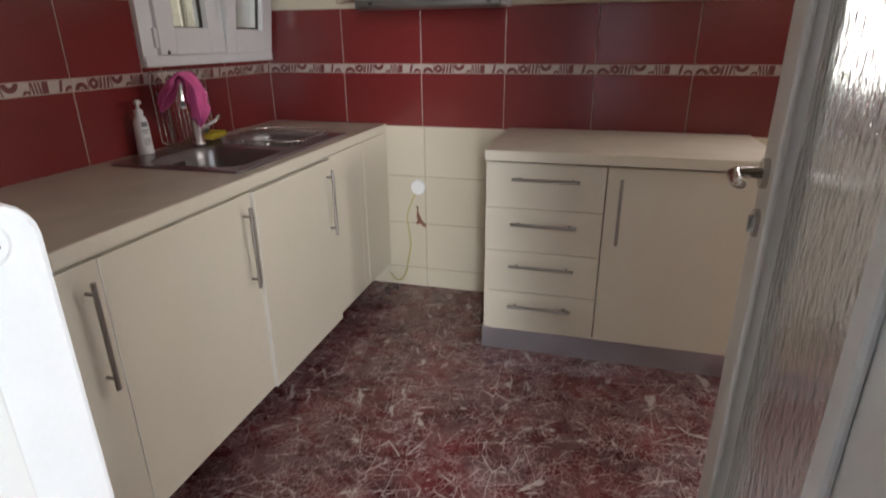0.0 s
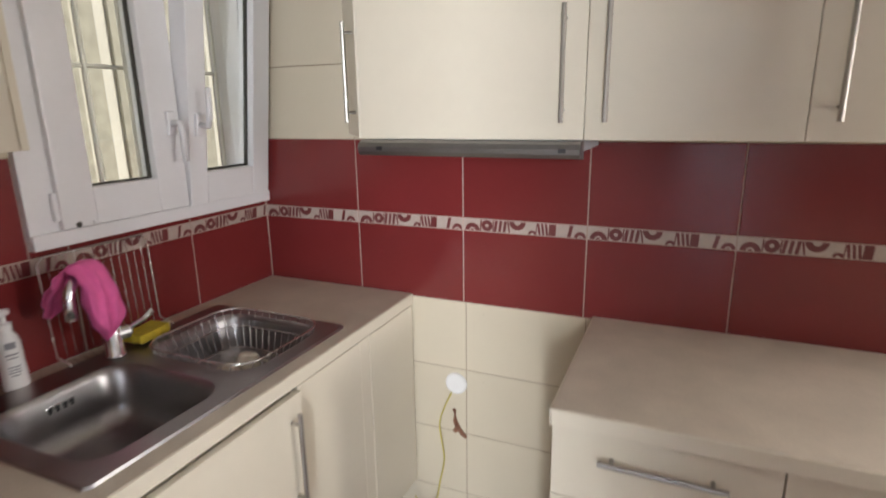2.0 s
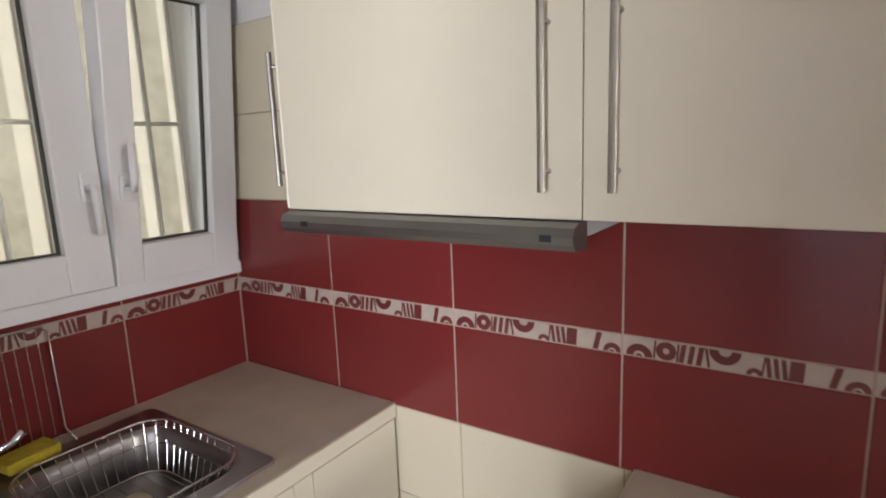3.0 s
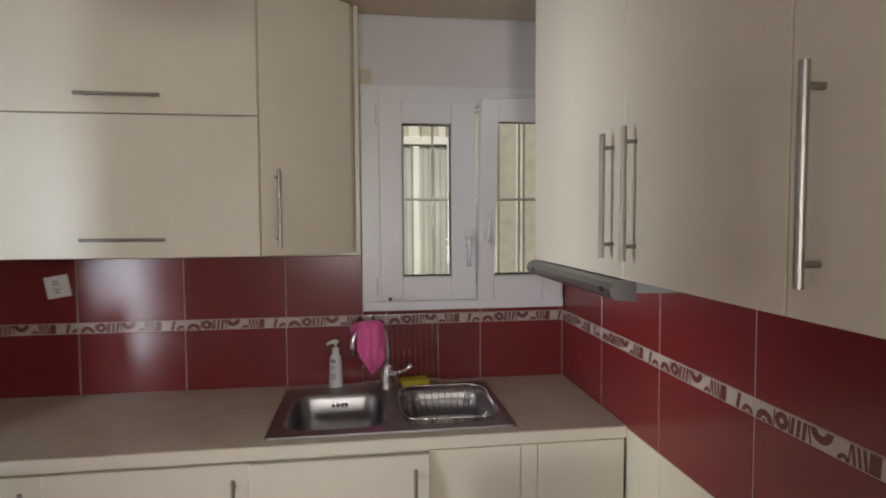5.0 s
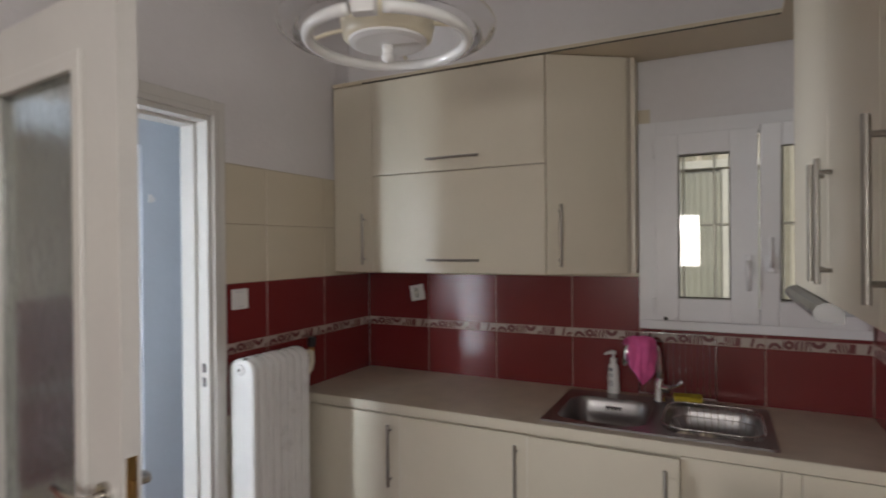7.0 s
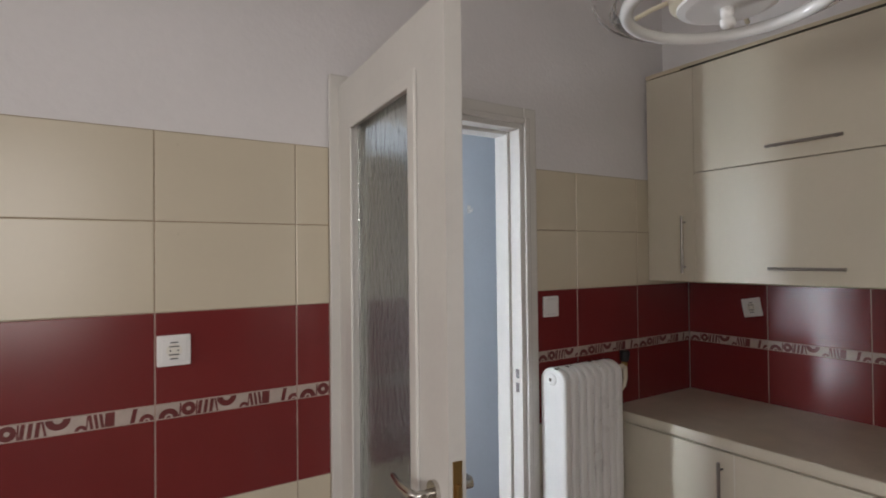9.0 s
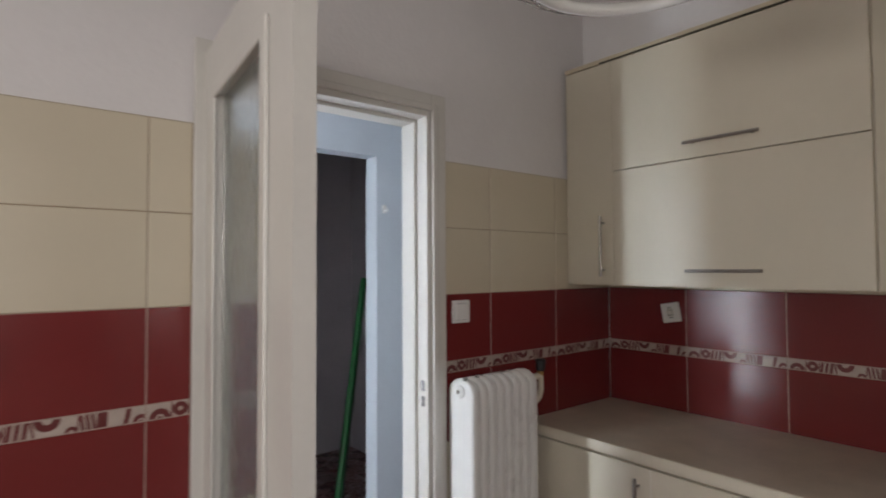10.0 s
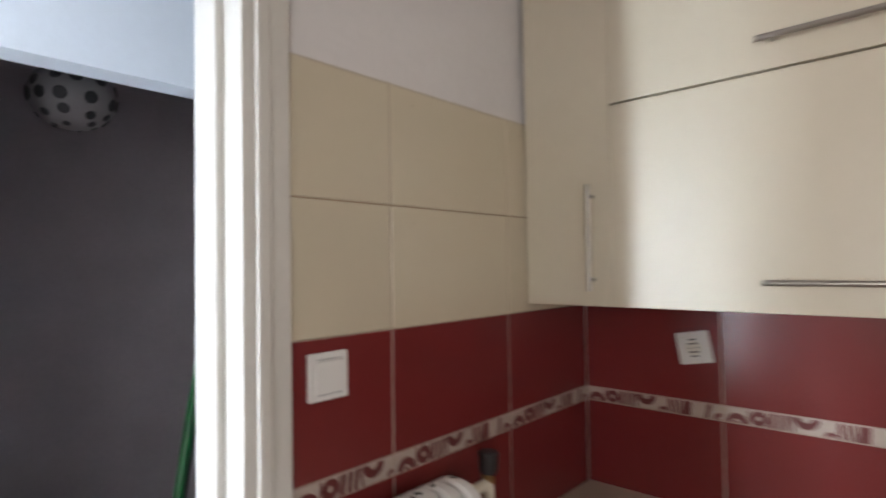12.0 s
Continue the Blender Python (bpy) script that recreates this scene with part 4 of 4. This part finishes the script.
# ---- ceiling lamp ----
LC = Vector((1.338, -1.352, -0.02))
lamp = thing("ceiling_lamp", LC + Vector((0, 0, TOP + 0.02)), "unlit ring fluorescent pendant lamp with a clear dish", "lamp")
part("stem", tube_bm([LC + Vector((0, 0, 2.20)), LC + Vector((0, 0, TOP + 0.02))], 0.009, 12), HOOD_GREY, lamp, "thin dark lamp stem")
part("rose", turn_bm([(0.0, -0.045), (0.03, -0.045), (0.055, -0.01), (0.055, 0.0), (0, 0)], LC + Vector((0, 0, TOP + 0.02)), 24), CREAM_METAL, lamp)
part("housing", turn_bm([(0.0, 2.228), (0.10, 2.226), (0.128, 2.212), (0.132, 2.195), (0.124, 2.150), (0.112, 2.142), (0.109, 2.142)], LC, 40), CREAM_METAL, lamp, smooth=True)
part("cover_plate", turn_bm([(0.110, 2.143), (0.108, 2.136), (0.090, 2.131), (0.0, 2.130)], LC, 40), PLASTIC, lamp, "white round cover plate")
part("finial", turn_bm([(0.0, 2.084), (0.012, 2.086), (0.017, 2.092), (0.017, 2.104), (0.011, 2.108), (0.015, 2.113), (0.015, 2.130), (0, 2.131)], LC, 20), PLASTIC, lamp, smooth=True)
ring = [LC + Vector((0.222 * math.cos(2 * math.pi * k / 64 + 0.5), 0.222 * math.sin(2 * math.pi * k / 64 + 0.5), 2.146)) for k in range(61)]
tube = part("tube", tube_bm(ring, 0.0155, 14), TUBE_GLASS, lamp, "white ring-shaped fluorescent tube, unlit", smooth=True)
a = 2 * math.pi * 62 / 64 + 0.5
part("socket", box_bm(-0.018, 0.018, -0.03, 0.03, -0.02, 0.02, 0.005), PLASTIC, tube, m=Matrix.Translation(LC + Vector((0.222 * math.cos(a), 0.222 * math.sin(a), 2.148))) @ pose(0, 0, 0, 0, 0, math.degrees(a)))
for k in range(4):
    a = 0.3 + k * math.pi / 2
    d = Vector((math.cos(a), math.sin(a), 0))
    part("tube_clip", tube_bm([LC + d * 0.118 + Vector((0, 0, 2.185)), LC + d * 0.17 + Vector((0, 0, 2.178)), LC + d * 0.215 + Vector((0, 0, 2.166))], 0.006, 8), CREAM_METAL, lamp)
dish = part("dish", turn_bm([(0.300, 2.185), (0.303, 2.178), (0.297, 2.164), (0.270, 2.150), (0.246, 2.165), (0.246, 2.169), (0.270, 2.155), (0.294, 2.169), (0.297, 2.185), (0.300, 2.185)], LC, 56), DISH, lamp, "clear acrylic dish rim", smooth=True)
dish.visible_shadow = False

# ---- sockets, switch and wall clutter ----
def plate_thing(name, m, label, kind):
    ob = thing(name, m.translation, label, kind)
    part("plate", box_bm(-0.0425, 0.0425, -0.009, 0, -0.0425, 0.0425, 0.004), PLASTIC, ob, m=m)
    return ob


SW = pose(0.962, SOUTH, 1.335, 0, 0, 180)
s = plate_thing("light_switch", SW, "white square light switch on red tiles", "switch")
rk = part("rocker", box_bm(-0.029, 0.029, -0.013, -0.008, -0.029, 0.029, 0.002), PLASTIC, s, m=SW @ pose(0, 0, 0, 3, 0, 0))
for z in (-0.0315, 0.0305):
    part("gap_line", box_bm(-0.026, 0.028, -0.0105, -0.009, z, z + 0.001), PRINT, s, m=SW)
for m, label in ((pose(0, -2.016, 1.297, 0, 0, 90) @ pose(0, 0, 0, 0, -10, 0), "white socket hanging askew on the red tiles"),
                 (pose(2.374, SOUTH, 1.297, 0, 0, 180), "white square socket on the red tiles")):
    s = plate_thing("wall_socket", m, label, "socket")
    part("insert", box_bm(-0.030, 0.030, -0.0115, -0.008, -0.030, 0.030, 0.002), PLASTIC, s, m=m)
    part("well", tube_bm([(0, -0.0117, 0), (0, -0.0122, 0)], 0.0195, 24), LAM_EDGE, s, m=m)
    for x in (-0.0095, 0.0095):
        part("pin_hole", tube_bm([(x, -0.012, 0), (x, -0.0127, 0)], 0.0022, 10), BLACK, s, m=m)
    for z, w in ((-0.0235, 0.010), (-0.0125, 0.013), (0.0095, 0.013), (0.0205, 0.010)):
        part("slot", box_bm(-w, w, -0.0128, -0.0114, z, z + 0.0032, 0.0008), BLACK, s, m=m)

cov = Vector((0.783, 0, 0.553))
s = thing("cable_cover", cov, "round white blanking cover on cream tiles", "cover")
part("disc", turn_bm([(0, 0.012), (0.034, 0.011), (0.040, 0.006), (0.040, 0)], (0, 0, 0), 28), PLASTIC, s, m=Matrix.Translation(cov) @ pose(0, 0, 0, 90, 0, 0))
pts = [(0.768, -0.006, 0.518), (0.748, -0.02, 0.47), (0.728, -0.03, 0.40), (0.736, -0.03, 0.32), (0.744, -0.03, 0.25), (0.728, -0.035, 0.16), (0.715, -0.04, 0.085), (0.685, -0.045, 0.045), (0.655, -0.05, 0.05), (0.635, -0.06, 0.085)]
smooth_pts = []
for i in range(len(pts) - 1):
    p0, p1, p2, p3 = (Vector(pts[max(0, min(len(pts) - 1, i + o))]) for o in (-1, 0, 1, 2))
    for k in range(4):
        t = k / 4
        smooth_pts.append(0.5 * (2 * p1 + (p2 - p0) * t + (2 * p0 - 5 * p1 + 4 * p2 - p3) * t * t + (3 * p1 - p0 - 3 * p2 + p3) * t ** 3))
smooth_pts.append(Vector(pts[-1]))
solid("earth_cable", tube_bm(smooth_pts, 0.0028, 8), EARTH_WIRE, "loose yellow-green earth cable hanging to the floor", "cable", smooth=True)
bm = bmesh.new()
hole = [(0.772, 0.452), (0.782, 0.446), (0.779, 0.425), (0.786, 0.405), (0.792, 0.392), (0.800, 0.376), (0.822, 0.350), (0.818, 0.338), (0.800, 0.345), (0.788, 0.360), (0.778, 0.352), (0.766, 0.360), (0.776, 0.378), (0.768, 0.400), (0.774, 0.425)]
vs = [bm.verts.new((x, -0.0015, z)) for x, z in hole]
back = [bm.verts.new((x, 0.002, z)) for x, z in hole]
bm.faces.new(vs)
for i in range(len(vs)):
    bm.faces.new((vs[i], back[i], back[(i + 1) % len(vs)], vs[(i + 1) % len(vs)]))
chip = solid("wall_damage", bm, BROWN, "chipped brown patch broken into the cream tiles", "damage", kind="structure")
solid("wire_stub", tube_bm([(0.777, -0.002, 0.44), (0.776, -0.016, 0.455), (0.783, -0.020, 0.448), (0.781, -0.012, 0.415), (0.786, -0.008, 0.39)], 0.003, 8), BROWN, "short loose wire stub at the broken tile", "wire", smooth=True)
bm = bmesh.new()
for k in range(26):
    random.seed(k)
    x, y = 0.60 + 0.08 * random.random(), -0.25 + 0.24 * random.random()
    box_bm(x, x + 0.006 + 0.01 * random.random(), y, y + 0.006 + 0.012 * random.random(), 0.0, 0.002 + 0.004 * random.random(), bm=bm)
solid("dust_crumbs", bm, DIRT, "dark dust and crumbs under the cabinet edge", "dirt", kind="stuff")

# ---- hall and the unlit room behind it ----
hk = thing("wall_hook", (0.675, HALL_S, 1.815), "small white hook on the hall wall", "hook")
part("back_plate", box_bm(0.663, 0.687, HALL_S, HALL_S + 0.006, 1.80, 1.845, 0.002), PLASTIC, hk)
part("prong", tube_bm([(0.675, HALL_S + 0.004, 1.815), (0.675, HALL_S + 0.03, 1.808), (0.675, HALL_S + 0.038, 1.825)], 0.005, 8), PLASTIC, hk, smooth=True)
OC = Vector((0.95, -3.92, 2.18))
ol = thing("pendant_lamp", OC, "round globe lamp, greyed for the room's dimness, with dark cut-out spots", "lamp")
prof = [(0.146 * math.sin(math.pi * k / 16), -0.125 * math.cos(math.pi * k / 16)) for k in range(17)]
prof[0], prof[-1] = (0.0, -0.125), (0.0, 0.125)
part("globe", turn_bm(prof, OC, 32), GLOBE, ol, smooth=True)
part("stem", tube_bm([OC + Vector((0, 0, 0.12)), (OC.x, OC.y, TOP)], 0.006, 8), BLACK, ol)
random.seed(4)
for ring_i, (el, n, rad0) in enumerate(((-62, 6, 0.014), (-38, 9, 0.018), (-12, 11, 0.024), (16, 11, 0.022))):
    for k in range(n):
        az = 2 * math.pi * (k + 0.5 * ring_i) / n + random.uniform(-0.12, 0.12)
        e = radians(el + random.uniform(-5, 5))
        nrm = Vector((math.cos(e) * math.cos(az), math.cos(e) * math.sin(az), math.sin(e)))
        c0 = OC + Vector((nrm.x * 0.1465, nrm.y * 0.1465, nrm.z * 0.1255))
        part("spot", turn_bm([(0, 0.002), (rad0 * random.uniform(0.7, 1.2), 0.001), (rad0, -0.004)], (0, 0, 0), 12), BLACK, ol, m=Matrix.Translation(c0) @ nrm.to_track_quat("Z", "Y").to_matrix().to_4x4())
solid("green_pole", tube_bm([(0.82, -3.60, 0.0), (0.42, -3.95, 1.38), (0.405, -3.963, 1.43)], [0.021, 0.021, 0.018], 14), GREEN, "green metal pole leaning in the dark room", "pole")
solid("broom_stick", tube_bm([(0.78, -3.62, 0.0), (0.47, -3.90, 1.12)], 0.011, 12), BLACK, "thin dark stick leaning beside the green pole", "stick")

# ---- wall tiles, one by one ----
def tile_mesh(name, w, h, material, axis):
    """A wall tile w x h, 8 mm thick with eased edges, its face at 0 looking along the wall's normal."""
    t, e = 0.008, 0.0016
    bm = bmesh.new()
    lo = [bm.verts.new((x * w / 2, t, z * h / 2)) for x, z in ((-1, -1), (1, -1), (1, 1), (-1, 1))]
    mid = [bm.verts.new((x * w / 2, e, z * h / 2)) for x, z in ((-1, -1), (1, -1), (1, 1), (-1, 1))]
    hi = [bm.verts.new((x * (w / 2 - e), 0, z * (h / 2 - e))) for x, z in ((-1, -1), (1, -1), (1, 1), (-1, 1))]
    for i in range(4):
        j = (i + 1) % 4
        bm.faces.new((lo[i], lo[j], mid[j], mid[i]))
        bm.faces.new((mid[i], mid[j], hi[j], hi[i]))
    bm.faces.new(hi)
    return mesh_of(name, bm, material)


def listello_mesh(w, h):
    """A border tile: pale field with dark red bars, blocks, rings and arches a hair proud of it."""
    bm = bmesh.new()
    box_bm(-w / 2, w / 2, 0, 0.008, -h / 2, h / 2, bm=bm)
    hh = h / 2 - 0.0008
    lim = w / 2 - 0.0008

    def poly(pts):
        pts = [(x - w / 2, z) for x, z in pts]
        pts = [(max(-lim, min(lim, x)), z) for x, z in pts]
        if max(p[0] for p in pts) - min(p[0] for p in pts) < 0.0006:
            return
        f = bm.faces.new([bm.verts.new((x, -0.0006, z)) for x, z in pts])
        f.material_index = 1

    def slab(x0, x1, lean=0.0):
        poly([(x0 - lean, -hh), (x1 - lean, -hh), (x1 + lean, hh), (x0 + lean, hh)])

    def arc(cx, cz, r0, r1, a0, a1, n=9):
        for i in range(n):
            t0, t1 = radians(a0 + (a1 - a0) * i / n), radians(a0 + (a1 - a0) * (i + 1) / n)
            p = [(cx + r * math.cos(t), max(-hh, min(hh, cz + r * math.sin(t)))) for r, t in ((r0, t0), (r1, t0), (r1, t1), (r0, t1))]
            poly(p)

    x = 0.004
    for kind, d in (("up", 0.054), ("ring", 0.046), ("bars", 0.046), ("down", 0.064), ("small_up", 0.032), ("bars", 0.036),
                    ("block", 0.022), ("field", 0.034), ("slant", 0.020), ("up", 0.040)):
        c = x + d / 2
        if kind == "up":
            arc(c, -hh, d * 0.20, d * 0.47, 0, 180)
            arc(c, -hh, 0.0005, d * 0.11, 0, 180, 5)
        elif kind == "small_up":
            arc(c, -hh, d * 0.16, d * 0.42, 0, 180)
            slab(x + d * 0.86, x + d * 0.97, 0.002)
        elif kind == "down":
            arc(c, hh, d * 0.17, d * 0.42, 180, 360, 12)
            slab(x + 0.001, x + 0.006, -0.003)
        elif kind == "ring":
            arc(c, 0, d * 0.13, d * 0.41, 0, 360, 14)
            slab(x, x + 0.004, 0.001)
            slab(x + d - 0.004, x + d, 0.001)
        elif kind == "bars":
            for i in range(3):
                slab(x + d * (0.04 + 0.33 * i), x + d * (0.24 + 0.33 * i), 0.0025 * (1 if d > 0.04 else -1))
        elif kind == "block":
            slab(x, x + d, 0.001)
        elif kind == "slant":
            slab(x + 0.004, x + d - 0.005, 0.004)
        x += d
    me = bpy.data.meshes.new("listello")
    bm.to_mesh(me)
    bm.free()
    me.materials.append(MOTIF)
    me.materials.append(MOTIF_DARK)
    me.validate()
    return me


GAP = 0.0042
meshes = {}
ROWS_Z = [(0.0, 0.106, "cream"), (0.109, 0.357, "cream"), (0.360, 0.608, "cream"), (0.611, 0.859, "cream"), (0.862, 1.110, "red"),
          (1.113, 1.151, "listello"), (1.154, 1.400, "red"), (1.403, 1.649, "cream"), (1.652, 1.898, "cream")]


def lay(parent, seams_u, m, cut=lambda u0, u1, z0, z1: [(u0, u1, z0, z1)], rows=ROWS_Z, shift=0.0):
    """Tiles between the upright joints seams_u of a wall with the pose m (u along x, face towards -y)."""
    for z0, z1, kind in rows:
        off = shift if kind == "cream" and z1 < 0.87 else 0.0
        for a, b in zip(seams_u, seams_u[1:]):
            for u0, u1, v0, v1 in cut(a + off, b + off, z0, z1):
                w, h = u1 - u0 - (GAP if kind != "cream" else 0.003), v1 - v0
                if w < 0.012 or h < 0.012:
                    continue
                key = (kind, round(w, 3), round(h, 3))
                if key not in meshes:
                    meshes[key] = listello_mesh(w, h) if kind == "listello" else tile_mesh("tile", w, h, RED_TILE if kind == "red" else CREAM_TILE, 0)
                ob = new("listello_tile" if kind == "listello" else "tile", meshes[key])
                ob.matrix_basis = m @ pose((u0 + u1) / 2, 0, (v0 + v1) / 2)
                ob.parent = parent


def split(u_lo, u_hi, z_lo, z_hi):
    """Cuts a rectangular hole out of a tile."""
    def cut(u0, u1, z0, z1):
        if u1 <= u_lo or u0 >= u_hi or z1 <= z_lo or z0 >= z_hi:
            return [(u0, u1, z0, z1)]
        out = []
        if u0 < u_lo:
            out.append((u0, u_lo, z0, z1))
        if u1 > u_hi:
            out.append((u_hi, u1, z0, z1))
        a, b = max(u0, u_lo), min(u1, u_hi)
        if z0 < z_lo:
            out.append((a, b, z0, z_lo))
        if z1 > z_hi:
            out.append((a, b, z_hi, z1))
        return out
    return cut


def bed(name, runs):
    """The grout beds of one wall, by plan rectangle and top: pale behind the red tiles, brown behind the cream ones."""
    for tone, zones in (("pale", ((0.8605, 1.4015),)), ("brown", ((0.0, 0.8605), (1.4015, 1.9)))):
        bm = bmesh.new()
        for x0, x1, y0, y1, top_z in runs:
            for z0, z1 in zones:
                if z0 < top_z:
                    box_bm(x0, x1, y0, y1, z0, min(z1, top_z), bm=bm)
        solid(name, bm, GROUT if tone == "pale" else GROUT_DARK, tone + " grout bed between the wall tiles", "grout", kind="structure")


bed("grout_north", [(-T, 2.55, 0.002, T, 1.9)])
bed("grout_west", [(-T, -0.002, SOUTH, -0.857, 1.9), (-T, -0.002, -0.857, T, 1.2)])
bed("grout_south", [(0, DOOR_X0 - 0.06, SOUTH - T, SOUTH - 0.002, 1.9), (DOOR_X1 + 0.06, EAST, SOUTH - T, SOUTH - 0.002, 1.9)])
lay(wall_north, [0.0] + [0.412 + 0.4 * k for k in range(6)] + [2.55], Matrix.Identity(4), shift=0.009)
WEST_FACE = pose(0, 0, 0, 0, 0, 90)
lay(wall_west, [SOUTH, -1.951, -1.558, -1.167, -0.760, -0.363, 0.0], WEST_FACE, split(-0.858, 0.02, 1.17, 2.2))
SOUTH_FACE = pose(0, SOUTH, 0, 0, 0, 180)
lay(wall_south, [-3.60, -3.22, -2.82, -2.42, -2.029, -1.921], SOUTH_FACE, rows=ROWS_Z)
lay(wall_south, [-1.039, -0.800, -0.400, 0.0], SOUTH_FACE, rows=ROWS_Z)
